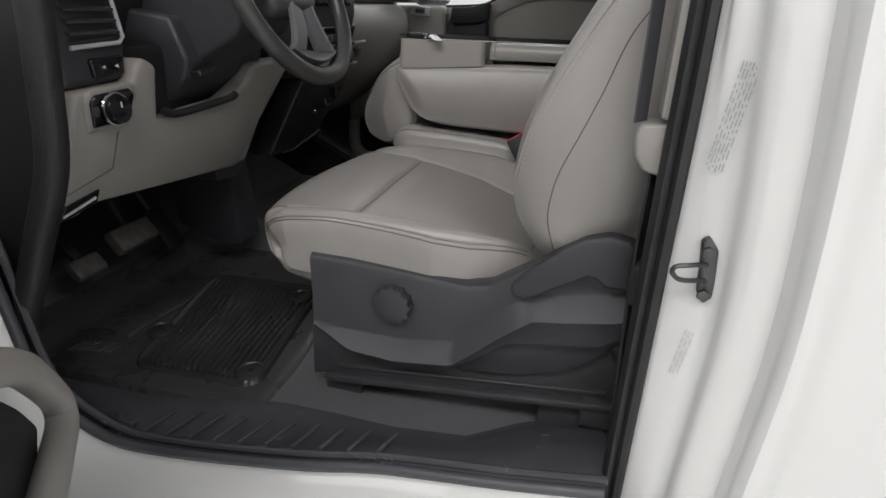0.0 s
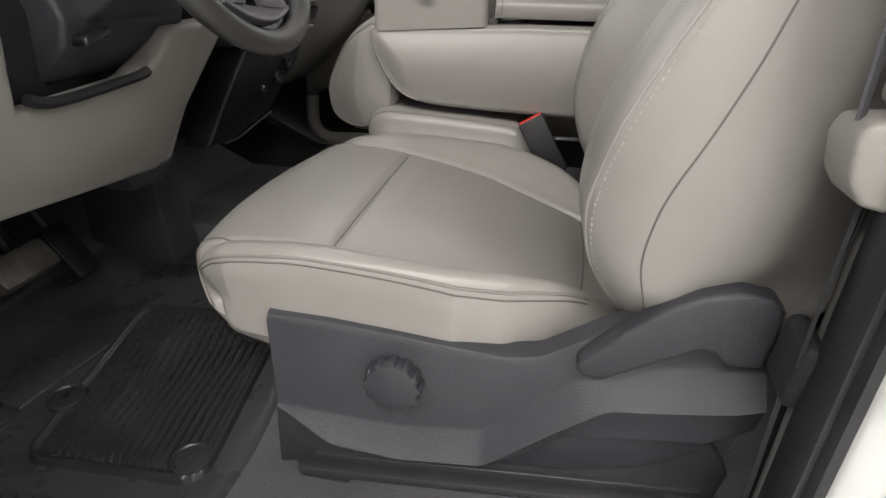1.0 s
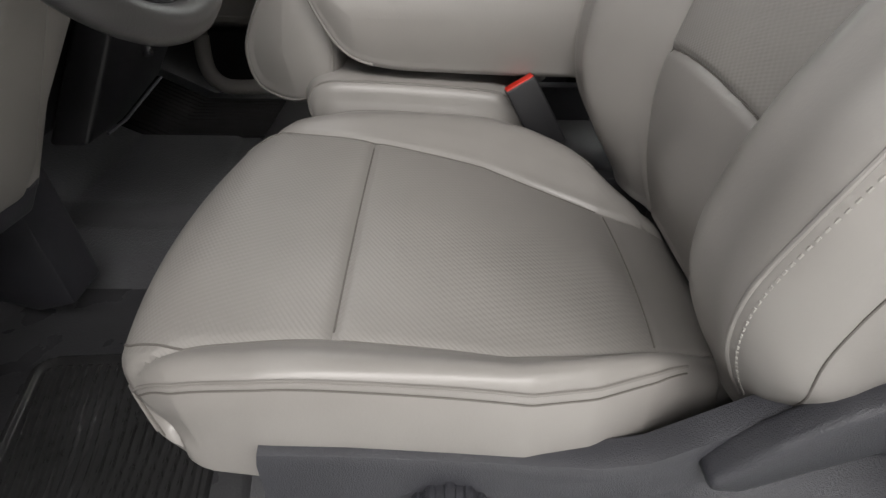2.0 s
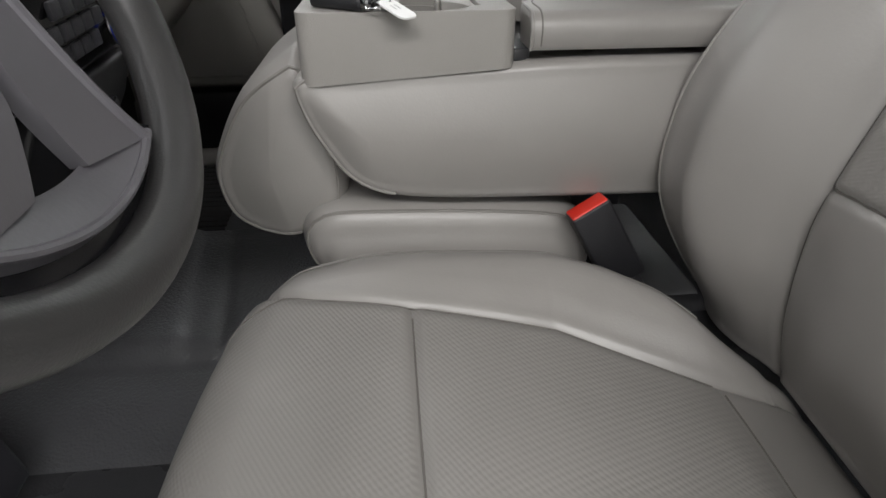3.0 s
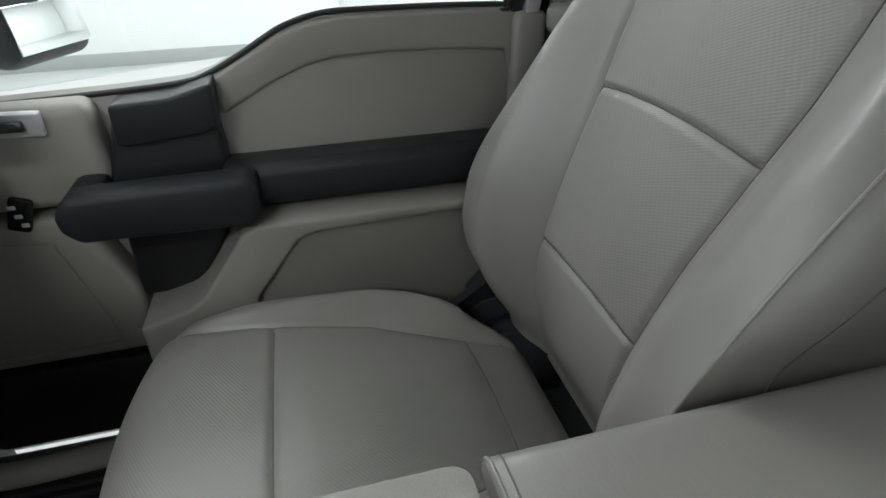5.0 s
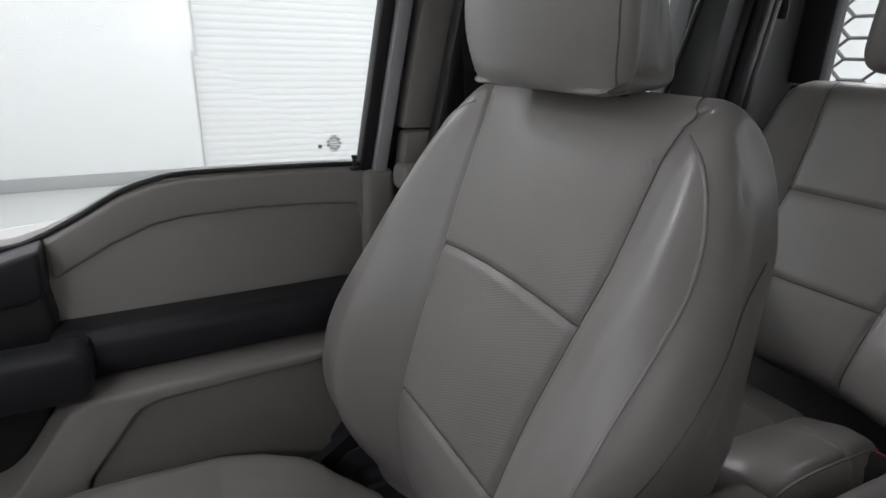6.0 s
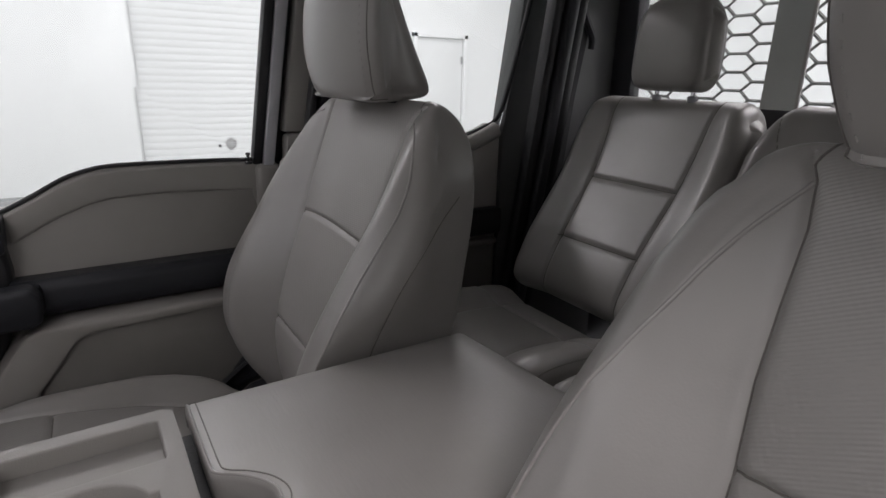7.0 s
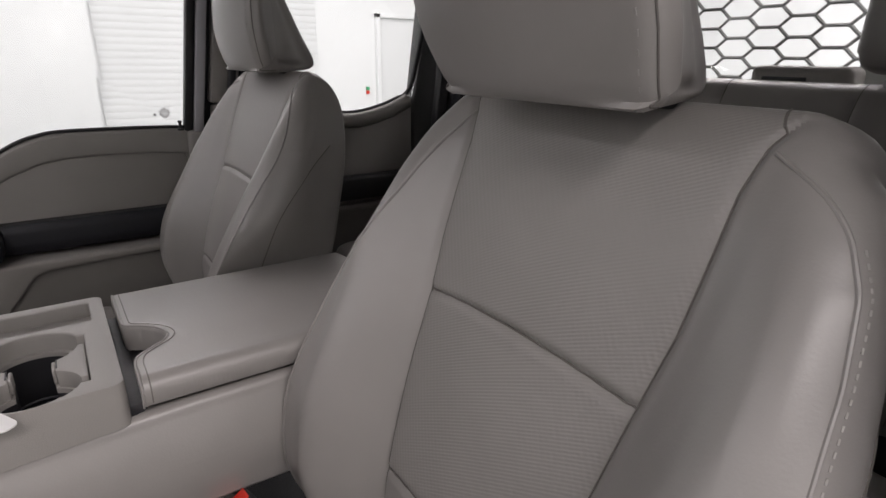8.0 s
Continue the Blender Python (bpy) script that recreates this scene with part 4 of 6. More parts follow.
be = [e for e in tray_bm.edges if e.verts[0].co.z > 0.645 and e.verts[1].co.z > 0.645 and len(e.link_faces) == 2 and any(f.normal.z < 0.5 for f in e.link_faces)]
on_rim = lambda v: v.co.x < -0.07 or v.co.x > 0.098 or v.co.y < 0.262 + 0.012 or v.co.y > 0.564
be_out = [e for e in be if all(on_rim(v) for v in e.verts)]
bmesh.ops.bevel(tray_bm, geom=[e for e in be if e not in be_out], offset=0.0028, segments=3, profile=0.5, affect="EDGES", clamp_overlap=True)
bmesh.ops.bevel(tray_bm, geom=[e for e in be_out if e.is_valid], offset=0.0075, segments=5, profile=0.5, affect="EDGES", clamp_overlap=True)
tray = part("cup_tray", tray_bm, taupe_plastic, con, "taupe hard plastic tray")


def key_hole(r, slot):
    """Two rounds of radius r joined by a slot of half width slot."""
    w_ = math.degrees(math.asin(slot / r))
    return arc(C1[0], C1[1], r, -90 + w_, 270 - w_, 40) + arc(C2[0], C2[1], r, 90 + w_, 450 - w_, 40)


# ledge under the rim, and the black liner with both cups and the slot between them
part("cup_ledge", plate([(a_, b_) for a_, b_ in sunk], [key_hole(0.0405, 0.0185)], 0.6225, 0.618, [-0.006]), taupe_plastic, tray)
part("cup_liner", plate(key_hole(0.0420, 0.020), [key_hole(0.040, 0.018)], 0.6170, 0.612, [0.058]), black_plastic, tray, "black cup holder liner")
for sg in (-1, 1):
    edge_x = WX0 + 0.0015 if sg < 0 else WX1 - 0.0015
    mid_x = (C1[0] + C2[0]) / 2 + sg * 0.0225
    top_a = arc(C1[0], C1[1], CR - 0.001, 270 + sg * 29, 270 + sg * 82, 16)
    low_a = arc(C2[0], C2[1], CR2 - 0.001, 90 - sg * 29, 90 - sg * 82, 16)
    wing = top_a + [(edge_x, top_a[-1][1]), (edge_x, low_a[-1][1])] + low_a[::-1]
    part("wing_panel", prism(wing, "z", 0.6215, 0.6425, 0.0015, 2), taupe_plastic, tray)
    part("side_clip", rbox((mid_x - sg * 0.0025, 0.366, 0.632), (0.004, 0.024, 0.018), 0.0012, 1), taupe_plastic, tray)
    part("clip_slot", rbox((mid_x + sg * 0.0005, 0.366, 0.6426), (0.0016, 0.022, 0.0012), 0), black_plastic, tray)
for c_ in (C1, C2):
    part("cup_base", cyl((c_[0], c_[1], 0.562), (0, 0, 1), 0.034, 0.006, 32, 0.002), gloss_black, tray)
    part("cup_ring", tube([(c_[0] + 0.030 * math.cos(a), c_[1] + 0.030 * math.sin(a), 0.566) for a in np.linspace(0, 2 * math.pi, 28, endpoint=False)], 0.0015, 6, closed=True), dark_plastic, tray)
for k in range(4):
    part("liner_rib", rbox((C2[0] - 0.012 + 0.008 * k, C2[1] - 0.010, 0.566), (0.002, 0.03, 0.003), 0), dark_plastic, tray)

# padded lid with a finger notch: a panel that rolls over both sides, closed in front by a welted end
front_line = catmull([(0.262, 0.119), (0.290, 0.119), (0.308, 0.1195), (0.325, 0.124), (0.341, 0.141), (0.355, 0.157), (0.375, 0.163), (0.397, 0.156), (0.416, 0.140), (0.430, 0.122), (0.446, 0.119), (0.52, 0.119), (0.584, 0.119)], 90, False)
LID_Y0, LID_Y1, LID_R, LID_LOW = 0.262, 0.584, 0.017, 0.611
section = [(LID_Y0 + 0.004, LID_LOW), (LID_Y0 + 0.001, LID_LOW + 0.004)]
section += [(LID_Y0 + LID_R * (1 - math.sin(a)), 0.644 - LID_R * (1 - math.cos(a))) for a in np.linspace(math.pi / 2, 0, 12)]
section += [(y, 0.644 + 0.002 * math.sin(math.pi * (y - LID_Y0) / (LID_Y1 - LID_Y0))) for y in np.linspace(LID_Y0 + LID_R, LID_Y1 - LID_R, 64)[1:-1]]
section += [(LID_Y1 - LID_R * (1 - math.sin(a)), 0.644 - LID_R * (1 - math.cos(a))) for a in np.linspace(0, math.pi / 2, 12)]
section += [(LID_Y1 - 0.001, LID_LOW + 0.004), (LID_Y1 - 0.004, LID_LOW)]
LV, LF, rim_, seam_ = [], [], [], []
for y, z in section:
    x0 = float(np.interp(y, front_line[:, 0], front_line[:, 1]))
    LV.append((x0 + 0.002, y, LID_LOW))
    LV += [(x0, y, max(z - 0.007, LID_LOW)), (x0 + 0.0006, y, max(z - 0.003, LID_LOW)), (x0 + 0.003, y, max(z - 0.0006, LID_LOW))]
    LV += [(x0 + 0.006 + (0.474 - x0) * u, y, z) for u in np.linspace(0, 1, 14)]
    LV += [(0.485, y, max(z - 0.002, LID_LOW)), (0.488, y, max(z - 0.006, LID_LOW)), (0.488, y, LID_LOW)]
    if z > LID_LOW + 0.002:
        rim_.append((x0 + 0.0022, y, z - 0.0004))
        seam_.append((x0 + 0.0105, y, z + 0.0001))
nl = len(LV) // len(section)
LF = [(i * nl + k, i * nl + k + 1, (i + 1) * nl + k + 1, (i + 1) * nl + k)[::-1] for i in range(len(section) - 1) for k in range(nl - 1)]
lid = part("padded_lid", (LV, LF), leather_lid, con, "padded taupe leather lid")
part("seam_piping", tube(rim_, 0.0016, 8), leather, lid)
part("seam", tube(seam_, 0.0008, 5), seam_shade, lid)
part("notch_well", rbox((0.137, 0.375, 0.601), (0.058, 0.125, 0.012), 0.002), black_plastic, con)
part("latch", rbox((0.158, 0.370, 0.612), (0.008, 0.050, 0.012), 0.003, turn=Matrix.Rotation(0.25, 4, "Z")), dark_plastic, con, "black latch lever")
part("gap_filler", rbox((0.114, 0.424, 0.600), (0.02, 0.29, 0.02), 0.002), black_plastic, con)

LOBE = [(-0.088, 0.606), (-0.105, 0.604), (-0.155, 0.566), (-0.194, 0.500), (-0.201, 0.460), (-0.186, 0.420), (-0.140, 0.402), (-0.095, 0.410), (-0.062, 0.44), (-0.058, 0.50), (-0.074, 0.57)]
geo, G, cols = pillow(LOBE, 0.41, lambda x, z: float(np.interp(x, (-0.21, -0.12, -0.06), (0.09, 0.112, 0.115))), 0.03, [(-0.134, 0.485)], None, n=120, m=24, k=8, caps=10, bulge=0.012)
lobe = part("headrest", geo, leather, con, "taupe leather headrest hanging at the front")
for sg in (-1, 1):
    j = column(cols, sg, "r", 52)
    part("seam_piping", tube(G[::2, j], 0.002, 6, closed=True), piping_mat, lobe)

LOW = [(-0.075, 0.36), (-0.105, 0.39), (-0.108, 0.43), (-0.085, 0.452), (-0.03, 0.455), (0.12, 0.447), (0.185, 0.435), (0.215, 0.40), (0.21, 0.33), (0.15, 0.28), (-0.03, 0.28)]
geo, G, cols = pillow(LOW, 0.425, lambda x, z: 0.152, 0.03, [(-0.05, 0.37), (0.15, 0.36)], None, n=120, m=24, k=8)
low = part("lower_cushion", geo, leather, con)
j = column(cols, -1, "r", 45)
part("seam_piping", tube([G[i, j] for i in range(len(G))][::2], 0.002, 6, closed=True), piping_mat, low)
part("base_box", rbox((0.17, 0.425, 0.22), (0.42, 0.26, 0.16), 0.01), black_plastic, con)

# keys on the tray
keys = thing("key_ring", "black flip key with a white tag lying on the console tray", "keys")
keys.rotation_euler = Euler((radians(-3), 0, 0))
keys.scale = (0.8, 0.8, 0.8)
rest = Vector((-0.040, 0.332, 0.6462))
keys.location = Vector((-0.044, 0.286, 0.6565)) - keys.rotation_euler.to_matrix() @ rest * 0.8
kd = Vector((0.088, -0.062, 0)).normalized()
kq = Vector((1, 0, 0)).rotation_difference(kd).to_matrix().to_4x4()
fob = part("key_fob", rbox((-0.040, 0.332, 0.6555), (0.072, 0.034, 0.016), 0.006, 3, turn=kq), black_plastic, keys)
for k, o in enumerate((-0.012, 0.006, 0.02)):
    c = Vector((-0.040, 0.332, 0.6640)) + kd * o
    part("button", rbox(c, (0.009, 0.011, 0.002), 0.001, turn=kq), dark_plastic, fob)
    part("button_mark", rbox(c + Vector((0, 0, 0.0009)), (0.003, 0.0035, 0.0005), 0, turn=kq), pale_ink if k < 2 else red_plastic, fob)
part("key_blade", rbox(Vector((-0.040, 0.332, 0.657)) - kd * 0.064, (0.062, 0.008, 0.0026), 0.0008, turn=kq), chrome, keys, "cut steel key blade")
part("blade_hub", rbox(Vector((-0.040, 0.332, 0.656)) - kd * 0.036, (0.010, 0.014, 0.012), 0.003, turn=kq), chrome, keys)
ring_c = Vector((-0.002, 0.304, 0.655))
part("split_ring", tube([ring_c + Vector((0.013 * math.cos(a), 0.011 * math.sin(a), 0.004 * math.sin(a + 1))) for a in np.linspace(0, 2 * math.pi, 28, endpoint=False)], 0.0014, 6, closed=True), chrome, keys)
part("key_clip", rbox((-0.019, 0.306, 0.656), (0.016, 0.012, 0.012), 0.002, turn=kq), chrome, keys)
part("second_fob", cyl((0.004, 0.317, 0.654), (0.2, 0.1, 1), 0.011, 0.008, 20, 0.002), black_plastic, keys)
tq = Matrix.Rotation(radians(-48), 4, "Z") @ Matrix.Rotation(radians(18), 4, "Y")
tag = part("tag", prism(round_rect(-0.021, 0.021, -0.012, 0.012, 0.008), "z", -0.0012, 0.0012, 0.0005, 1), white_plastic, keys, "white plastic tag")
tag.matrix_local = Matrix.Translation((0.017, 0.286, 0.652)) @ tq
for k in (-1, 1):
    part("print_bar", rbox((-0.003, k * 0.003, 0.0013), (0.010, 0.0016, 0.0003), 0), pale_ink, tag)
part("tag_strap", tube(catmull([(-0.002, 0.303, 0.656), (0.002, 0.300, 0.656), (0.007, 0.296, 0.655)], 8, False), 0.004, 6, flat=0.3), white_plastic, keys)

# ---- dashboard ----
dash = thing("dashboard", "taupe and black dashboard with knee panel, centre stack and glovebox", "dashboard")


def dash_x(z):
    return -0.312 - 0.30 * max(0.0, 0.625 - z)


def sheared(poly, bev, depth=0.05, fn=dash_x):
    """A panel in (y, z) whose depth follows the lean of the dashboard."""
    bm = prism(poly, "x", -depth, 0.0, bev, 3)
    for v in bm.verts:
        v.co.x += fn(v.co.z)
    return bm


knee = [(-0.366, 0.612), (-0.372, 0.56), (-0.388, 0.48), (-0.402, 0.428), (-0.36, 0.426), (-0.33, 0.438), (-0.05, 0.408), (0.045, 0.398), (0.075, 0.43), (0.105, 0.52), (0.135, 0.612), (0.055, 0.612), (0.03, 0.575), (-0.015, 0.552), (-0.17, 0.545), (-0.205, 0.55), (-0.212, 0.60), (-0.215, 0.635), (-0.238, 0.648), (-0.256, 0.640), (-0.262, 0.614)]
kp = part("knee_panel", sheared(knee, 0.012), taupe_plastic, dash, "taupe plastic knee panel")
# thin cords in the darkened taupe draw the shade of the fuse door's gap
part("fuse_door_edge", join(*[tube([(dash_x(z0) + 0.002, y0, z0), (dash_x(z1) + 0.002, y1, z1)], 0.0007, 5) for y0, z0, y1, z1 in ((-0.385, 0.468, -0.30, 0.488), (-0.30, 0.488, -0.292, 0.545))]), shaded_taupe, kp)
part("emblem_plate", sheared([(-0.40, 0.428), (-0.33, 0.440), (-0.325, 0.462), (-0.385, 0.452)], 0.002, 0.006, lambda z: dash_x(z) + 0.004), gloss_black, kp)
part("emblem_bar", sheared([(-0.392, 0.436), (-0.335, 0.449), (-0.335, 0.453), (-0.391, 0.440)], 0, 0.002, lambda z: dash_x(z) + 0.0065), pale_ink, kp)
sw = part("light_switch", sheared([(-0.340, 0.559), (-0.276, 0.559), (-0.268, 0.597), (-0.278, 0.608), (-0.340, 0.606), (-0.348, 0.597)], 0.004, 0.02, lambda z: dash_x(z) + 0.008), gloss_black, dash, "black headlamp switch with a chrome ringed knob")
part("bezel", sheared([(-0.348, 0.551), (-0.268, 0.551), (-0.259, 0.600), (-0.271, 0.616), (-0.346, 0.614), (-0.356, 0.599)], 0.006, 0.02, lambda z: dash_x(z) + 0.004), taupe_plastic, sw)
kx = dash_x(0.583) + 0.012
part("ring", tube([(kx + 0.004, -0.312 + 0.0225 * math.cos(a), 0.583 + 0.0225 * math.sin(a)) for a in np.linspace(0, 2 * math.pi, 32, endpoint=False)], 0.0022, 6, closed=True), chrome, sw)
part("knob", cyl((kx + 0.004, -0.312, 0.583), (1, 0, 0.1), 0.0205, 0.020, 32, 0.004), gloss_black, sw)
part("mark", rbox((kx + 0.0152, -0.312, 0.590), (0.001, 0.002, 0.008), 0), pale_ink, sw)
part("fog_button", rbox((kx - 0.001, -0.341, 0.583), (0.004, 0.008, 0.014), 0.002), dark_plastic, sw)
# black vent housing above the knee panel
def vent_x(z):
    return -0.335 - 0.12 * (z - 0.64)


vent = part("vent_housing", sheared([(-0.366, 0.612), (-0.258, 0.616), (-0.240, 0.66), (-0.238, 0.70), (-0.245, 0.80), (-0.366, 0.80)], 0.012, 0.10, vent_x), dark_plastic, dash)
part("vent_mouth", sheared([(-0.340, 0.672), (-0.252, 0.678), (-0.256, 0.77), (-0.340, 0.77)], 0.006, 0.02, lambda z: vent_x(z) + 0.003), black_plastic, vent)
for k in range(6):
    part("vent_slat", rbox((vent_x(0.69 + k * 0.015) + 0.004, -0.297, 0.685 + k * 0.015), (0.014, 0.084, 0.004), 0.001, turn=Matrix.Rotation(0.3, 4, "Y")), dark_plastic, vent)
part("vent_trim", tube([(vent_x(0.77) + 0.006, -0.254, 0.775), (vent_x(0.676) + 0.006, -0.249, 0.676), (vent_x(0.670) + 0.006, -0.258, 0.669), (vent_x(0.667) + 0.006, -0.342, 0.666)], 0.0032, 8), frame_paint, vent, "silver vent surround")
part("pedal_adjust_switch", sheared([(-0.318, 0.624), (-0.262, 0.626), (-0.256, 0.652), (-0.318, 0.650)], 0.004, 0.012, lambda z: vent_x(z) + 0.006), gloss_black, vent)
for y in (-0.300, -0.276):
    part("arrow_mark", sheared([(y - 0.003, 0.638), (y + 0.003, 0.6405), (y + 0.003, 0.6355)], 0, 0.002, lambda z: vent_x(z) + 0.0075), pale_ink, vent)
# body of the dashboard
upper = [(-0.99, 0.62), (-0.99, 0.80), (-0.80, 0.875), (-0.50, 0.875), (-0.45, 0.85), (-0.425, 0.80), (-0.43, 0.73), (-0.46, 0.66)]
part("upper_dash", prism(upper, "y", -0.385, 1.22, 0.015, 3), black_plastic, dash, "black grained upper dashboard")
part("under_dash", prism([(-0.95, 0.35), (-0.95, 0.65), (-0.38, 0.66), (-0.40, 0.46), (-0.55, 0.40)], "y", -0.36, 0.10, 0.02), black_plastic, dash)
# steering column
cc = Vector((-0.196, 0.0, 0.755))
part("column_shroud", merge(
    prism([(-0.50, 0.60), (-0.345, 0.622), (-0.258, 0.668), (-0.238, 0.70), (-0.262, 0.80), (-0.50, 0.76)], "y", -0.085, 0.085, 0.010, 3),
    prism([(-0.50, 0.560), (-0.388, 0.556), (-0.347, 0.598), (-0.335, 0.632), (-0.36, 0.70), (-0.50, 0.72)], "y", -0.116, 0.116, 0.008, 3)), dark_plastic, dash)
part("column_well", sheared([(-0.20, 0.552), (-0.06, 0.550), (0.02, 0.578), (0.06, 0.65), (-0.20, 0.65)], 0.005, 0.02, lambda z: -0.40), black_plastic, dash)
part("tilt_lever", rbox((-0.336, -0.080, 0.612), (0.026, 0.046, 0.012), 0.004, 3, turn=Matrix.Rotation(0.2, 4, "X")), steel_dark, dash)
part("well_rim", tube(catmull([(dash_x(0.56) + 0.002, -0.199, 0.560), (dash_x(0.553) + 0.006, -0.16, 0.551), (dash_x(0.555) + 0.006, -0.03, 0.556), (dash_x(0.56) + 0.005, -0.005, 0.561)], 30, False), 0.007), black_plastic, dash)
# centre stack
def stack_x(z):
    return -0.335 - 0.35 * max(0, 0.66 - z)


part("column_side_trim", sheared([(0.044, 0.395), (0.080, 0.393), (0.115, 0.485), (0.195, 0.587), (0.190, 0.612), (0.135, 0.612), (0.105, 0.52), (0.075, 0.43)], 0.006, 0.05, lambda z: dash_x(z) - 0.006), taupe_plastic, dash)
part("knee_corner", sheared([(-0.03, 0.412), (0.045, 0.404), (0.085, 0.41), (0.06, 0.372), (-0.01, 0.378)], 0.006, 0.05, lambda z: dash_x(z) - 0.004), dark_plastic, dash)
part("inner_recess", rbox((-0.56, 0.33, 0.50), (0.16, 0.56, 0.24), 0.01), black_plastic, dash)
part("centre_lower", sheared([(0.244, 0.366), (0.353, 0.361), (0.49, 0.388), (0.60, 0.49), (0.61, 0.548), (0.342, 0.548), (0.333, 0.534)], 0.012, 0.06, lambda z: -0.362 - 0.32 * (0.56 - z)), black_plastic, dash)
for y, z, r in ((0.491, 0.466, 0.013), (0.427, 0.449, 0.008)):
    x = -0.362 - 0.32 * (0.56 - z)
    so = part("power_socket", cyl((x + 0.004, y, z), (1, 0, 0.3), r, 0.012, 20, 0.002), steel_dark, dash)
    part("socket_mouth", cyl((x + 0.0105, y, z), (1, 0, 0.3), r * 0.6, 0.002, 16), gloss_black, so)
part("socket_cap", rbox((-0.372, 0.515, 0.492), (0.014, 0.022, 0.03), 0.004, turn=Matrix.Rotation(0.3, 4, "X")), gloss_black, dash)
part("lower_edge", tube([(-0.425, 0.30, 0.362), (-0.425, 0.36, 0.360), (-0.414, 0.49, 0.386)], 0.0025, 6), dark_plastic, dash)
part("tunnel_bracket", prism([(-0.62, 0.42), (-0.46, 0.40), (-0.440, 0.180), (-0.50, 0.165), (-0.62, 0.21)], "y", 0.11, 0.19, 0.008), dark_plastic, dash)
stack = part("control_tower", sheared([(0.30, 0.55), (0.59, 0.55), (0.60, 0.70), (0.60, 0.84), (0.28, 0.84), (0.28, 0.70)], 0.012, 0.08, stack_x), dark_plastic, dash, "charcoal centre stack with climate controls")
part("climate_panel", sheared([(0.305, 0.560), (0.585, 0.560), (0.585, 0.668), (0.30, 0.668)], 0.004, 0.01, lambda z: stack_x(z) + 0.004), gloss_black, stack)
for y in (0.335, 0.553):
    part("climate_knob", cyl((stack_x(0.590) + 0.016, y, 0.590), (1, 0, 0.2), 0.021, 0.022, 28, 0.003), dark_plastic, stack)
    part("knob_ring", tube([(stack_x(0.590) + 0.008, y + 0.025 * math.cos(a), 0.590 + 0.025 * math.sin(a)) for a in np.linspace(0, 2 * math.pi, 24, endpoint=False)], 0.0018, 5, closed=True), chrome, stack)
    part("cold_mark", tube([(stack_x(0.590) + 0.011, y + 0.0225 * math.cos(a), 0.590 + 0.0225 * math.sin(a)) for a in np.linspace(2.2, 4.0, 10)], 0.0022, 5), blue_mark, stack)
for i in range(5):
    for k in range(3):
        part("button", rbox((stack_x(0.588 + k * 0.026) + 0.007, 0.385 + i * 0.026, 0.588 + k * 0.026), (0.006, 0.022, 0.018), 0.002), dark_plastic, stack)
part("radio_panel", sheared([(0.31, 0.715), (0.56, 0.715), (0.56, 0.81), (0.31, 0.81)], 0.004, 0.01, lambda z: stack_x(z) + 0.004), gloss_black, stack)
for i in range(6):
    part("button", rbox((-0.328, 0.33 + i * 0.04, 0.732), (0.006, 0.032, 0.018), 0.002), dark_plastic, stack)
# passenger side
gl = [(-0.425, 0.722), (-0.385, 0.695), (-0.370, 0.645), (-0.385, 0.59), (-0.43, 0.51), (-0.50, 0.44), (-0.58, 0.37), (-0.62, 0.37), (-0.60, 0.60), (-0.50, 0.72)]
part("passenger_dash", prism(catmull(gl, 60).tolist(), "y", 0.60, 1.165, 0.01, 2), taupe_plastic, dash, "taupe passenger side panel")
part("glovebox_handle", rbox((-0.385, 0.70, 0.585), (0.012, 0.05, 0.030), 0.004, turn=Matrix.Rotation(0.4, 4, "Y")), dark_plastic, dash)
part("handle_bar", rbox((-0.370, 0.69, 0.614), (0.014, 0.085, 0.010), 0.004, 3), taupe_plastic, dash)
part("handle_lip", rbox((-0.388, 0.675, 0.555), (0.016, 0.055, 0.008), 0.003), taupe_plastic, dash)
part("trim_band", rbox((-0.428, 0.88, 0.735), (0.03, 0.52, 0.028), 0.008), black_plastic, dash)
pv = part("passenger_vent", rbox((-0.365, 1.125, 0.775), (0.06, 0.13, 0.10), 0.012), dark_plastic, dash)
for k in range(4):
    part("vent_slat", rbox((-0.334, 1.125, 0.748 + k * 0.018), (0.012, 0.10, 0.004), 0.001), gloss_black, pv)

# ---- steering wheel ----
wheel = thing("steering_wheel", "dark grey leather steering wheel with silver lower spokes", "steering wheel", place=cc)
wheel.rotation_euler = Euler((0, -radians(24), 0))
RW = 0.164
rim = []
for a in np.linspace(0, 2 * math.pi, 96, endpoint=False):
    rim.append((0, RW * math.cos(a) * (1 + 0.02 * math.sin(a) ** 2), RW * math.sin(a)))
wheel_grey = mat("wheel_leather", (0.048, 0.047, 0.047), 0.34, vary=0.08, scale=30, bump=0.1, bscale=600)
spoke_grey = mat("spoke_silver", (0.185, 0.178, 0.195), 0.36, metal=0.4, vary=0.05, scale=20, bump=0.05)
part("rim", tube(rim, 0.0155, 16, closed=True), wheel_grey, wheel, "dark grey leather rim")
part("hub", merge(rbox((-0.02, 0, 0.0), (0.055, 0.15, 0.105), 0.025, 4)), wheel_grey, wheel)
AXIS = radians(-97)


def polar(r, deg, sg, x):
    """A point of the wheel's face, sg side of the axis of its lower spokes."""
    a = AXIS + sg * radians(deg)
    return (x, r * math.cos(a), r * math.sin(a))


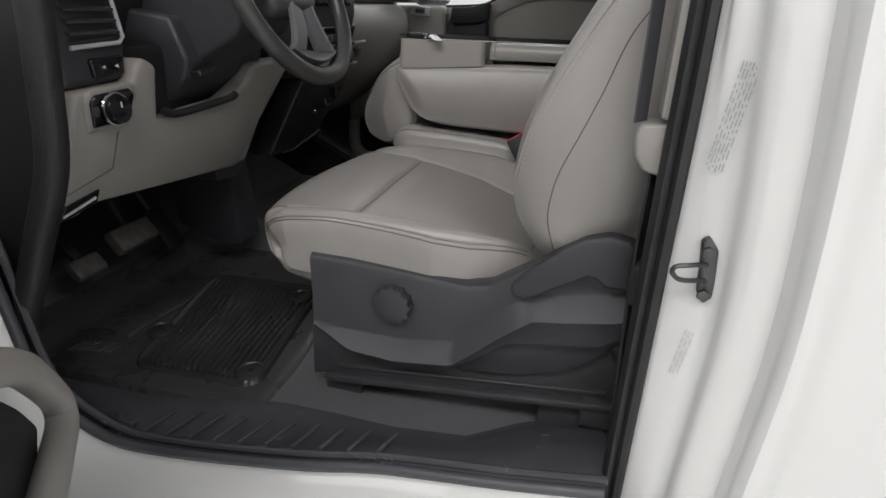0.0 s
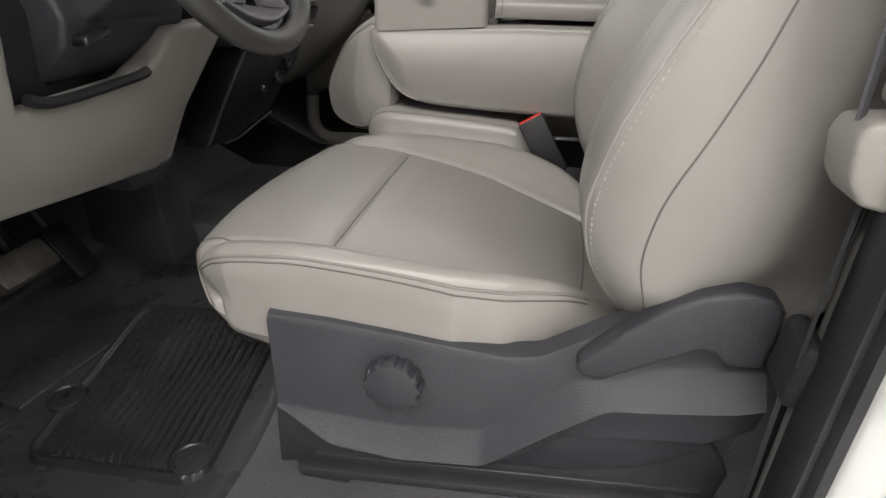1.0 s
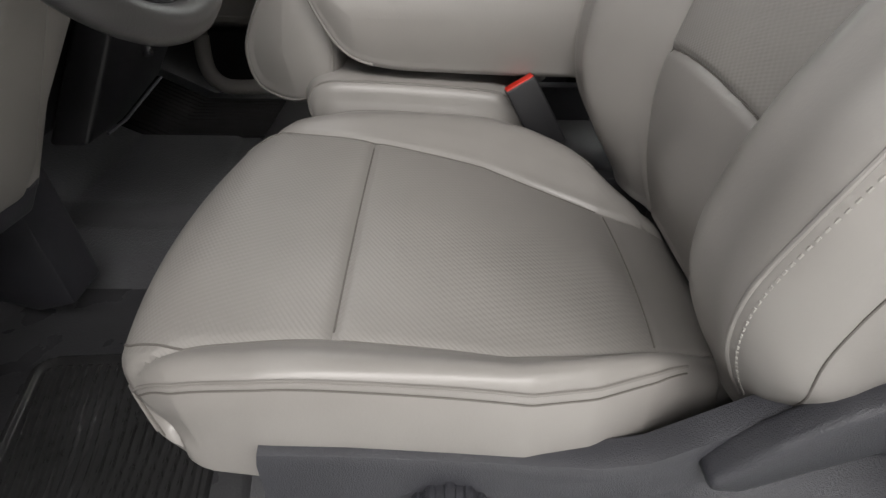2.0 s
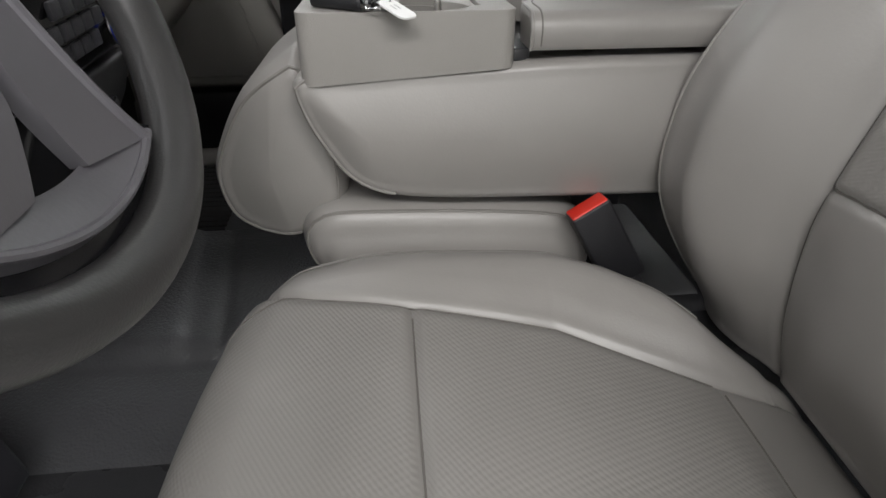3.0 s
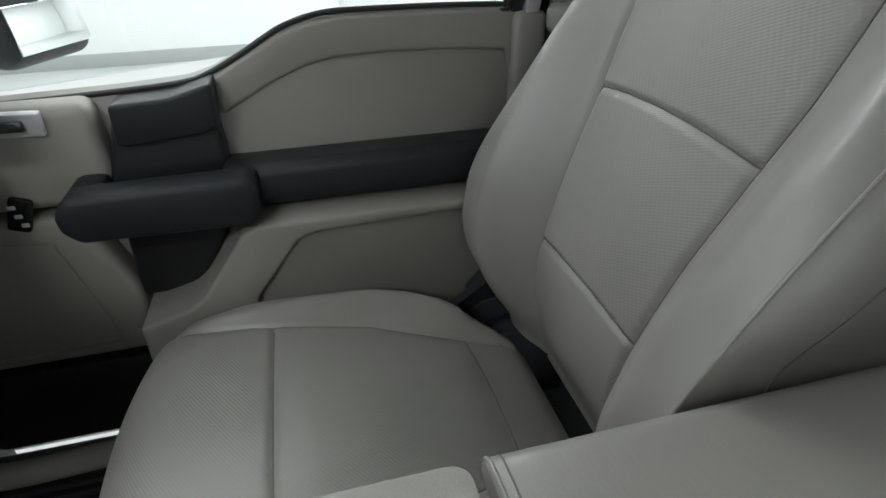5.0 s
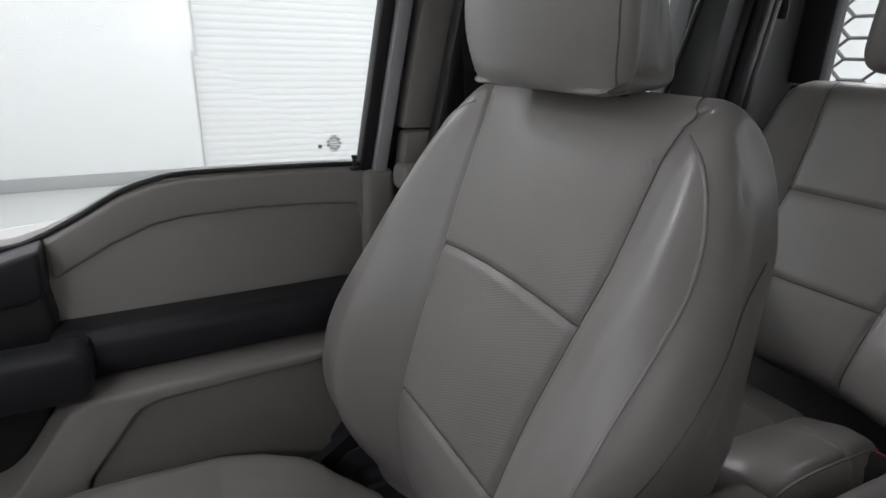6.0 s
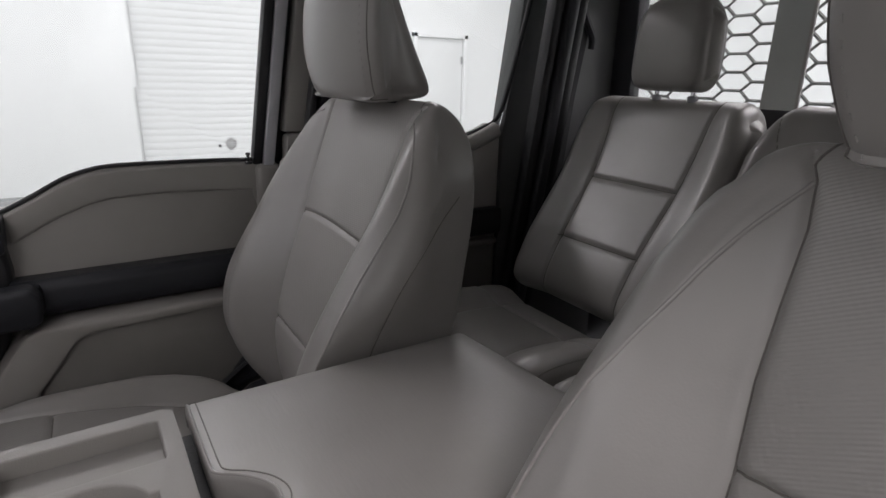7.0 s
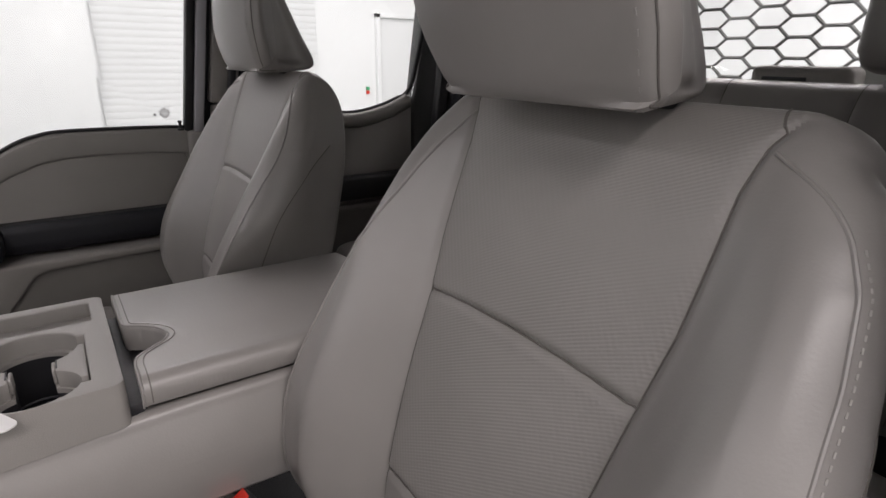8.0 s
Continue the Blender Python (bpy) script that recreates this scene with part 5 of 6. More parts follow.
for sg in (-1, 1):
    outer_ = catmull([polar(0.050, 38, sg, 0.012), polar(0.080, 30, sg, 0.010), polar(0.112, 28, sg, 0.008), polar(0.137, 29, sg, 0.006)], 16, False)
    inner_ = catmull([polar(0.050, 4, sg, 0.010), polar(0.080, 4, sg, 0.008), polar(0.100, 7, sg, 0.004), polar(0.118, 10, sg, 0.0)], 16, False)
    part("lower_spoke", strip(outer_, inner_, 0.010 * sg), spoke_grey, wheel, "silver lower spoke")
    part("spoke_edge", tube(outer_, 0.0028, 8), spoke_grey, wheel)
    part("side_spoke", rbox((-0.008, sg * 0.108, 0.005), (0.022, 0.09, 0.05), 0.008, 3), gloss_black, wheel)
    for k in range(3):
        part("button", rbox((0.006, sg * (0.085 + 0.02 * k), 0.010), (0.006, 0.016, 0.024), 0.002), dark_plastic, wheel)


def ring_of(r, x, deg):
    return np.array([polar(r, d, 1, x) for d in np.linspace(-deg, deg, 36)])


part("chin", strip(ring_of(0.116, -0.004, 26), ring_of(0.137, 0.006, 31), 0.010), spoke_grey, wheel, "silver lower trim of the wheel")
part("chin_edge", tube(ring_of(0.137, 0.006, 31), 0.0026, 8), spoke_grey, wheel)
part("chin_gap", strip(ring_of(0.138, -0.004, 36), ring_of(0.154, -0.004, 40), 0.008), gloss_black, wheel, "black gap behind the rim")
part("emblem_boss", cyl((0.010, 0, 0.002), (1, 0, 0), 0.022, 0.006, 28, 0.002), spoke_grey, wheel)

# ---- footwell ----
fm = thing("floor_mat", "black ribbed rubber floor mat with two retaining studs", "floor mat", "floor mats")


def mat_pt(a, b, z):
    """a along the mat from front to rear, b from the tunnel to the door."""
    p0, p1, p2, p3 = np.array((-0.520, 0.088)), np.array((-0.222, 0.108)), np.array((-0.163, -0.276)), np.array((-0.430, -0.292))
    q = p0 * (1 - a) * (1 - b) + p1 * a * (1 - b) + p2 * a * b + p3 * (1 - a) * b
    return (q[0], q[1], floor_z(q[0], q[1]) + 0.004 + z)


na, nb = 190, 80
MV, MF = [], []
for i in range(na):
    for k in range(nb):
        a, b = i / (na - 1), k / (nb - 1)
        # distance from the rounded edge, in metres
        ex, ey = min(a, 1 - a) * 0.29, min(b, 1 - b) * 0.41
        e = 0.04 - math.hypot(max(0, 0.04 - ex), max(0, 0.04 - ey)) if ex < 0.04 and ey < 0.04 else min(ex, ey)
        plain = 1 - 0.6 * float(smooth01(0.09, 0.06, abs(a - 0.40 + 0.1 * (b - 0.5))) * smooth01(0.30, 0.26, abs(b - 0.52)))
        ribs = 0.0062 * smooth01(0.30, 0.85, math.sin(2 * math.pi * (a * 21 + 0.30 * math.sin(7 * b + 3 * a) + 0.05 * math.sin(13 * b + 9 * a)))) * smooth01(0.022, 0.028, e) * plain
        rim_h = 0.006 * smooth01(0.0, 0.006, e) * smooth01(0.018, 0.012, e)
        MV.append(mat_pt(a, b, -0.004 + 0.008 * float(smooth01(0.0, 0.006, e)) + float(ribs) + float(rim_h)))
for i in range(na - 1):
    for k in range(nb - 1):
        MF.append((i * nb + k, (i + 1) * nb + k, (i + 1) * nb + k + 1, i * nb + k + 1))
part("ribbed_tread", (MV, MF), mat_rubber, fm)
for x, y in ((-0.452, -0.176), (-0.199, -0.242), (-0.255, 0.040)):
    z = floor_z(x, y) + 0.010
    st = part("stud", cyl((x, y, z), (0, 0, 1), 0.025, 0.012, 28, 0.003), mat_rubber, fm, "round retaining stud")
    part("stud_ring", tube([(x + 0.025 * math.cos(a), y + 0.025 * math.sin(a), z + 0.006) for a in np.linspace(0, 2 * math.pi, 28, endpoint=False)], 0.003, 6, closed=True), mat_rubber, st)
    part("stud_pin", cyl((x, y, z + 0.007), (0, 0, 1), 0.005, 0.004, 14, 0.001), steel_dark, st)
liner = thing("floor_liner", "smooth black moulded liner round the driver's floor mat", "floor liner")
LV, ln = [], 60
for i in range(ln):
    for k in range(ln):
        x, y = -0.70 + 0.575 * i / (ln - 1), -0.345 + 0.595 * k / (ln - 1)
        ex = min(-0.125 - x, y + 0.345, 0.25 - y)
        # the rear edge curves forward on its way to the tunnel
        x -= 0.045 * smooth01(-0.22, 0.10, y) * (i / (ln - 1)) ** 2
        LV.append((x, y, floor_z(x, y) - 0.004 + 0.009 * float(smooth01(0.0, 0.016, ex))))
part("moulded_sheet", (LV, [(i * ln + k, (i + 1) * ln + k, (i + 1) * ln + k + 1, i * ln + k + 1) for i in range(ln - 1) for k in range(ln - 1)]), liner_black, liner)
part("heel_pad", rbox((-0.535, -0.122, 0.094), (0.080, 0.165, 0.010), 0.0035, 3, turn=Matrix.Rotation(-0.12, 4, "Z")), liner_black, liner, "smooth raised heel pad")
for k in range(9):
    x, y = -0.580 + 0.010 * k, -0.262 + 0.002 * k
    part("tread_rib", rbox((x, y, floor_z(x, y) + 0.006), (0.004, 0.036, 0.004), 0.001, 1, turn=Matrix.Rotation(-0.15, 4, "Z")), liner_black, liner)
pm = thing("floor_mat", "black ribbed rubber floor mat on the passenger side", "floor mat", "floor mats")
PV, PF = [], []
for i in range(60):
    for k in range(80):
        x, y = -0.80 + 0.42 * i / 59, 0.79 + 0.36 * k / 79
        h = 0.008 + 0.006 * float(smooth01(0.2, 0.7, math.sin(2 * math.pi * k / 79 * 16)))
        PV.append((x, y, floor_z(x, y) + h))
PF = [(i * 80 + k, (i + 1) * 80 + k, (i + 1) * 80 + k + 1, i * 80 + k + 1) for i in range(59) for k in range(79)]
part("ribbed_tread", (PV, PF), mat_rubber, pm)

ped = thing("brake_pedal", "worn metal-edged brake pedal", "pedal")
part("pad", rbox((-0.60, -0.055, 0.245), (0.03, 0.11, 0.055), 0.008, turn=Matrix.Rotation(-0.7, 4, "Y")), pedal_metal, ped)
part("arm", tube([(-0.63, -0.04, 0.26), (-0.72, -0.03, 0.42), (-0.76, -0.03, 0.55)], 0.012), black_plastic, ped)
ped = thing("accelerator_pedal", "black accelerator pedal with a ribbed pad", "pedal")
part("pad", rbox((-0.62, 0.055, 0.215), (0.025, 0.055, 0.11), 0.006, turn=Matrix.Rotation(-0.6, 4, "Y")), black_plastic, ped)
part("arm", tube([(-0.65, 0.055, 0.26), (-0.74, 0.05, 0.42)], 0.01), black_plastic, ped)
ped = thing("parking_brake_pedal", "worn round-edged parking brake pedal", "pedal")
part("pad", rbox((-0.62, -0.165, 0.215), (0.025, 0.075, 0.045), 0.01, turn=Matrix.Rotation(-0.7, 4, "Y")), pedal_metal, ped)
part("arm", tube([(-0.64, -0.165, 0.23), (-0.75, -0.17, 0.36), (-0.85, -0.18, 0.40)], 0.011), black_plastic, ped)

# ---- front passenger door ----
door = thing("passenger_door", "closed passenger door with taupe panel, black armrest and grab handle", "car door")
SILL = [(-0.66, 0.712), (-0.40, 0.710), (-0.211, 0.716), (-0.12, 0.722), (-0.081, 0.733), (-0.03, 0.758), (0.019, 0.785), (0.06, 0.799), (0.11, 0.806), (0.25, 0.806), (0.361, 0.803), (0.425, 0.798)]
body = SILL + [(0.43, 0.76), (0.435, 0.12), (-0.60, 0.12), (-0.66, 0.20)]
part("panel", prism(body, "y", 1.236, 1.30, 0.006, 2), taupe_plastic, door, "taupe plastic door panel")
band = [(x, z - 0.004) for x, z in SILL if x > -0.09] + [(0.425, 0.700), (0.376, 0.700), (0.366, 0.738), (0.30, 0.743), (0.194, 0.747), (0.100, 0.744), (0.055, 0.736), (0.0, 0.714), (-0.076, 0.672)]
part("upper_roll", prism(band, "y", 1.2285, 1.250, 0.007, 4), taupe_plastic, door)
part("front_upper", prism([(-0.64, 0.715), (-0.24, 0.718), (-0.235, 0.60), (-0.30, 0.57), (-0.64, 0.57)], "y", 1.19, 1.25, 0.018, 4), taupe_plastic, door)
part("belt_seal", tube(catmull([(x, 1.238, z + 0.002) for x, z in SILL], 80, False), 0.0042, 8), seal_rubber, door)
part("rear_edge", prism([(0.375, 0.795), (0.43, 0.795), (0.435, 0.30), (0.375, 0.30)], "y", 1.215, 1.26, 0.012, 3), taupe_plastic, door)
part("armrest", prism([(1.240, 0.610), (1.200, 0.615), (1.164, 0.620), (1.149, 0.608), (1.146, 0.572), (1.156, 0.552), (1.240, 0.548)], "x", -0.085, 0.372, 0.008, 3), door_charcoal, door, "charcoal armrest")
part("bezel", prism([(-0.214, 0.706), (-0.085, 0.716), (-0.078, 0.62), (-0.10, 0.50), (-0.165, 0.395), (-0.255, 0.400), (-0.245, 0.60)], "y", 1.195, 1.245, 0.010, 3), black_plastic, door, "black door pull recess")
part("bezel_cap", prism([(-0.212, 0.714), (-0.135, 0.718), (-0.077, 0.734), (-0.080, 0.672), (-0.10, 0.662), (-0.205, 0.655), (-0.216, 0.66)], "y", 1.178, 1.24, 0.012, 4), door_charcoal, door)
gh = part("grab_handle", prism([(-0.292, 0.600), (-0.275, 0.622), (-0.05, 0.624), (-0.035, 0.605), (-0.038, 0.562), (-0.055, 0.552), (-0.27, 0.556), (-0.290, 0.575)], "y", 1.095, 1.150, 0.010, 3), door_charcoal, door, "charcoal grab handle")
part("mount", rbox((-0.262, 1.17, 0.592), (0.045, 0.07, 0.052), 0.012), door_charcoal, gh)
part("mount", rbox((-0.060, 1.17, 0.588), (0.05, 0.07, 0.06), 0.012), door_charcoal, gh)
low_frame = [(-0.245, 0.395), (-0.168, 0.416), (-0.144, 0.434), (-0.072, 0.532), (-0.045, 0.543), (0.40, 0.545), (0.40, 0.531), (0.032, 0.520), (0.006, 0.511), (-0.066, 0.420), (-0.085, 0.330), (-0.10, 0.14), (-0.25, 0.14)]
part("lower_bulge", prism(low_frame, "y", 1.110, 1.245, 0.007, 3), taupe_plastic, door)
low_inset = [(0.42, 0.535), (0.03, 0.524), (0.002, 0.514), (-0.070, 0.423), (-0.089, 0.330), (-0.104, 0.14), (0.42, 0.14)]
# grained plastic; part of the recess's shade is put into its darker colour
part("lower_inset", prism(low_inset, "y", 1.124, 1.240, 0.002, 1), mat("plastic_taupe_grained_shaded", (0.22, 0.21, 0.195), 0.62, vary=0.06, scale=30, bump=0.4, bscale=700), door, "grained taupe lower panel in a shaded tone")
part("speaker_panel", prism([(-0.62, 0.56), (-0.30, 0.56), (-0.25, 0.42), (-0.25, 0.30), (-0.62, 0.30)], "y", 1.185, 1.245, 0.014, 3), taupe_plastic, door)
grl = catmull([(-0.56, 1.184, 0.52), (-0.36, 1.184, 0.52), (-0.34, 1.184, 0.50), (-0.305, 1.184, 0.34), (-0.32, 1.184, 0.325), (-0.58, 1.184, 0.325), (-0.59, 1.184, 0.35)], 60)
part("grille_edge", tube(grl, 0.003, 6, closed=True), taupe_plastic, door)
part("map_pocket", prism([(-0.60, 0.285), (-0.26, 0.285), (-0.26, 0.12), (-0.56, 0.12), (-0.60, 0.17)], "y", 1.19, 1.24, 0.01, 2), black_plastic, door, "black open map pocket")
pk = catmull([(-0.60, 1.15, 0.28), (-0.595, 1.13, 0.20), (-0.56, 1.115, 0.155), (-0.48, 1.11, 0.145), (-0.20, 1.11, 0.165)], 40, False)
part("pocket_rim", tube(pk, 0.022, 12), taupe_plastic, door)
sw = part("window_switch", rbox((-0.366, 1.184, 0.572), (0.03, 0.012, 0.052), 0.005, turn=Matrix.Rotation(0.35, 4, "Y")), gloss_black, door, "black switch with chrome marks")
for k in (-1, 0, 1):
    part("switch_mark", rbox((-0.366 + k * 0.004, 1.177, 0.572 - k * 0.014), (0.010, 0.002, 0.006), 0.001), pale_ink, sw)
rl = part("door_release", prism([(-0.372, 0.715), (-0.295, 0.712), (-0.295, 0.680), (-0.372, 0.683)], "y", 1.180, 1.20, 0.004), frame_paint, door, "silver door release")
part("lever", rbox((-0.332, 1.176, 0.698), (0.036, 0.012, 0.014), 0.004), steel_dark, rl)
part("lock_pin", cyl((0.362, 1.228, 0.806), (0, 0, 1), 0.0035, 0.020, 12, 0.001), black_plastic, door)
part("lock_pin_base", cyl((0.362, 1.228, 0.799), (0, 0, 1), 0.008, 0.006, 16, 0.002), black_plastic, door)
part("lock_pin_top", cyl((0.362, 1.228, 0.818), (0, 0, 1), 0.0052, 0.006, 12, 0.002), black_plastic, door)
# window frame and pane
def upright(x0, x1, lean_x, y0, lean_y, z0, z1, depth, material, name, par, bev=0.004):
    bm = rbox(((x0 + x1) / 2, y0, (z0 + z1) / 2), (x1 - x0, depth, z1 - z0), bev)
    for v in bm.verts:
        d = v.co.z - z0
        v.co.x += lean_x * d
        v.co.y += lean_y * d
    return part(name, bm, material, par)


upright(0.371, 0.392, 0.10, 1.245, -0.18, 0.79, 1.36, 0.03, black_plastic, "glass_run", door)
upright(0.393, 0.416, 0.10, 1.240, -0.18, 0.79, 1.36, 0.04, frame_paint, "window_frame", door)
part("header_frame", tube([(-0.30, 1.17, 1.35), (0.45, 1.15, 1.36)], 0.02), black_plastic, door)
pane = part("window_pane", ([(-0.66, 1.250, 0.70), (0.374, 1.250, 0.79), (0.43, 1.148, 1.36), (-0.34, 1.15, 1.35), (-0.66, 1.254, 0.70), (0.374, 1.254, 0.79), (0.43, 1.152, 1.36), (-0.34, 1.154, 1.35)],
                            [(0, 1, 2, 3), (7, 6, 5, 4), (0, 4, 5, 1), (1, 5, 6, 2), (2, 6, 7, 3), (3, 7, 4, 0)]), glass, door, "clear window pane", smooth=False)
pane.visible_shadow = False
part("etched_mark", merge(*[rbox((0.332 + 0.010 * math.cos(a), 1.2385, 0.840 + 0.009 * math.sin(a)), (0.005, 0.0004, 0.0035), 0) for a in np.linspace(0, 2 * math.pi, 9, endpoint=False)]), pale_ink, door)
part("etched_mark", merge(*[rbox((0.332, 1.238, 0.828 + 0.004 * k), (0.018 - 0.003 * abs(k - 3), 0.0004, 0.0018), 0) for k in range(7)]), pale_ink, door)
part("etched_mark", rbox((0.309, 1.239, 0.836), (0.006, 0.0004, 0.006), 0), grey_ink, door)
part("outer_skin", prism([(-0.68, 0.66), (-0.12, 0.67), (0.06, 0.74), (0.43, 0.75), (0.43, 0.0), (-0.68, 0.0)], "y", 1.31, 1.33, 0.006), white_paint, door)

# outside mirror
mir = thing("door_mirror", "black two-part door mirror outside the passenger window", "mirror", place=(-0.395, 1.52, 0.84))
mir.rotation_euler = Euler((0, radians(-6), radians(-22)))
part("housing", rbox((0, 0, 0), (0.07, 0.20, 0.25), 0.03, 4), black_plastic, mir)
part("main_glass", rbox((0.036, 0, 0.045), (0.004, 0.165, 0.12), 0.002), mirror_glass, mir)
part("spotter_glass", rbox((0.036, 0, -0.068), (0.004, 0.165, 0.075), 0.002), mirror_glass, mir)
part("mirror_arm", rbox((-0.01, -0.15, -0.08), (0.05, 0.14, 0.05), 0.012), black_plastic, mir)

# ---- passenger B-pillar ----
bp = thing("pillar_trim", "taupe pillar trim with belt guide between the side doors", "pillar trim", kind="structure")
upright(0.418, 0.432, 0.10, 1.232, -0.18, 0.40, 1.36, 0.03, seal_rubber, "door_seal", bp)
upright(0.436, 0.505, 0.10, 1.225, -0.18, 0.862, 1.36, 0.045, taupe_plastic, "upper_trim", bp, 0.010)
upright(0.436, 0.505, 0.04, 1.222, -0.10, 0.782, 0.860, 0.045, taupe_plastic, "lower_trim", bp, 0.010)
part("belt_cap", rbox((0.455, 1.195, 0.785), (0.062, 0.055, 0.045), 0.014, 4), taupe_plastic, bp)
part("lower_panel", rbox((0.50, 1.23, 0.45), (0.14, 0.05, 0.66), 0.01), black_plastic, bp)
upright(0.506, 0.60, 0.10, 1.235, -0.18, 0.78, 1.36, 0.03, black_plastic, "inner_pillar", bp)
upright(0.400, 0.60, 0.10, 1.278, -0.18, 0.79, 1.36, 0.03, black_plastic, "pillar_core", bp)
upright(0.400, 0.60, 0.0, 1.290, 0.0, 0.10, 0.80, 0.05, black_plastic, "pillar_core", bp)
sb = thing("seat_belt", "black seat belt webbing on the passenger pillar", "seat belt")
part("webbing", strip([(0.500 + 0.05 * k, 1.185 - 0.012 * k, 1.28 - 0.12 * k * 4.2) for k in np.linspace(0, 1, 10)], [(0.546 + 0.05 * k, 1.192 - 0.012 * k, 1.28 - 0.12 * k * 4.2) for k in np.linspace(0, 1, 10)], 0.003), webbing, sb)
part("guide", rbox((0.515, 1.185, 1.10), (0.02, 0.02, 0.03), 0.006), black_plastic, sb)

# ---- rear passenger door and quarter ----
rd = thing("rear_door", "closed narrow rear door with taupe panel and curved window sill", "car door")
RS = [(0.60, 0.862), (0.70, 0.832), (0.80, 0.815), (0.87, 0.815), (0.95, 0.832), (1.00, 0.850), (1.035, 0.865)]
part("panel", prism(RS + [(1.05, 0.86), (1.05, 0.12), (0.60, 0.12)], "y", 1.225, 1.29, 0.010, 3), taupe_plastic, rd, "taupe plastic rear door panel")
part("upper_roll", tube(catmull([(x, 1.228, z - 0.016) for x, z in RS], 40, False), 0.022, 12), taupe_plastic, rd)
part("armrest", prism([(0.62, 0.635), (1.045, 0.635), (1.045, 0.56), (0.62, 0.56)], "y", 1.185, 1.23, 0.012, 3), black_plastic, rd, "black armrest")
part("lower_rail", rbox((0.83, 1.215, 0.535), (0.42, 0.03, 0.02), 0.008), taupe_plastic, rd)
part("window_seal", tube(catmull([(x, 1.236, z + 0.006) for x, z in RS] + [(1.055, 1.22, 0.93), (1.085, 1.17, 1.19), (1.09, 1.15, 1.33)], 60, False), 0.007, 8), seal_rubber, rd)
pane = part("window_pane", ([(0.60, 1.246, 0.80), (1.05, 1.246, 0.80), (1.10, 1.146, 1.36), (0.62, 1.146, 1.36), (0.60, 1.250, 0.80), (1.05, 1.250, 0.80), (1.10, 1.150, 1.36), (0.62, 1.150, 1.36)],
                            [(0, 1, 2, 3), (7, 6, 5, 4), (0, 4, 5, 1), (1, 5, 6, 2), (2, 6, 7, 3), (3, 7, 4, 0)]), glass, rd, "clear window pane", smooth=False)
pane.visible_shadow = False
part("outer_skin", prism([(0.60, 0.80), (1.06, 0.80), (1.06, 0.0), (0.60, 0.0)], "y", 1.31, 1.33, 0.006), white_paint, rd)

cp = thing("rear_pillar_trim", "black rear pillar trim with moulded ribs", "pillar trim", kind="structure")
upright(1.050, 1.085, 0.06, 1.225, -0.09, 0.10, 1.36, 0.04, black_plastic, "door_seal", cp, 0.010)
upright(1.090, 1.125, 0.06, 1.215, -0.09, 0.10, 1.36, 0.05, dark_plastic, "rib", cp, 0.012)
upright(1.130, 1.165, 0.06, 1.222, -0.09, 0.10, 1.36, 0.04, black_plastic, "rib", cp, 0.012)
part("quarter_panel", prism([(1.052, 0.10), (1.50, 0.10), (1.52, 1.36), (1.13, 1.36), (1.06, 0.85)], "y", 1.225, 1.29, 0.012), mat("plastic_quarter_grey", (0.085, 0.087, 0.087), 0.5, vary=0.08, scale=20, bump=0.3, bscale=900), cp, "dark grey quarter panel")
rb = thing("seat_belt", "black rear seat belt running out of a slotted guide", "seat belt")
part("webbing", strip([(1.275, 1.185, 1.145), (1.235, 1.18, 0.95), (1.20, 1.17, 0.72), (1.185, 1.16, 0.55)], [(1.315, 1.185, 1.125), (1.275, 1.18, 0.93), (1.24, 1.17, 0.72), (1.225, 1.16, 0.55)], 0.003), webbing, rb)
part("guide", tube(catmull([(1.262, 1.19, 1.215), (1.270, 1.18, 1.19), (1.295, 1.175, 1.14), (1.322, 1.175, 1.10), (1.328, 1.18, 1.07)], 24, False), 0.011, 8), dark_plastic, rb)
part("slot", rbox((1.28, 1.192, 1.15), (0.03, 0.02, 0.11), 0.008, turn=Matrix.Rotation(-0.5, 4, "Y")), gloss_black, rb)

# ---- driver's side closing panels ----
structure("side_wall_driver_rear", rbox((1.03, -0.345, 0.70), (1.02, 0.03, 1.30), 0.01), dark_plastic, "dark trim panel on the cab side behind the driver", "wall")
# back wall with its window
window_grey = mat("window_frame_grey", (0.55, 0.58, 0.56), 0.4, vary=0.06, scale=10, bump=0.05)
bw = thing("wall_back_cab", "black trimmed cab back wall with a wide rear window", "wall", kind="structure")
part("lower_wall", rbox((1.50, 0.42, 0.50), (0.05, 1.60, 0.86), 0.01), dark_plastic, bw)
part("header", rbox((1.50, 0.42, 1.33), (0.05, 1.60, 0.08), 0.01), headliner, bw)
for y in (-0.33, 1.20):
    part("side_frame", rbox((1.50, y, 1.13), (0.05, 0.10, 0.40), 0.01), dark_plastic, bw)
for y in (0.712, 0.128):
    part("window_frame", rbox((1.488, y, 1.12), (0.02, 0.086, 0.40), 0.006, 2), window_grey, bw, "grey sliding window frame")
    part("frame_edge", rbox((1.474, y - 0.047, 1.12), (0.008, 0.008, 0.40), 0.002), headliner, bw)
pane = part("rear_pane", rbox((1.50, 0.42, 1.12), (0.004, 1.50, 0.40), 0), glass, bw, "clear rear window", smooth=False)
pane.visible_shadow = False

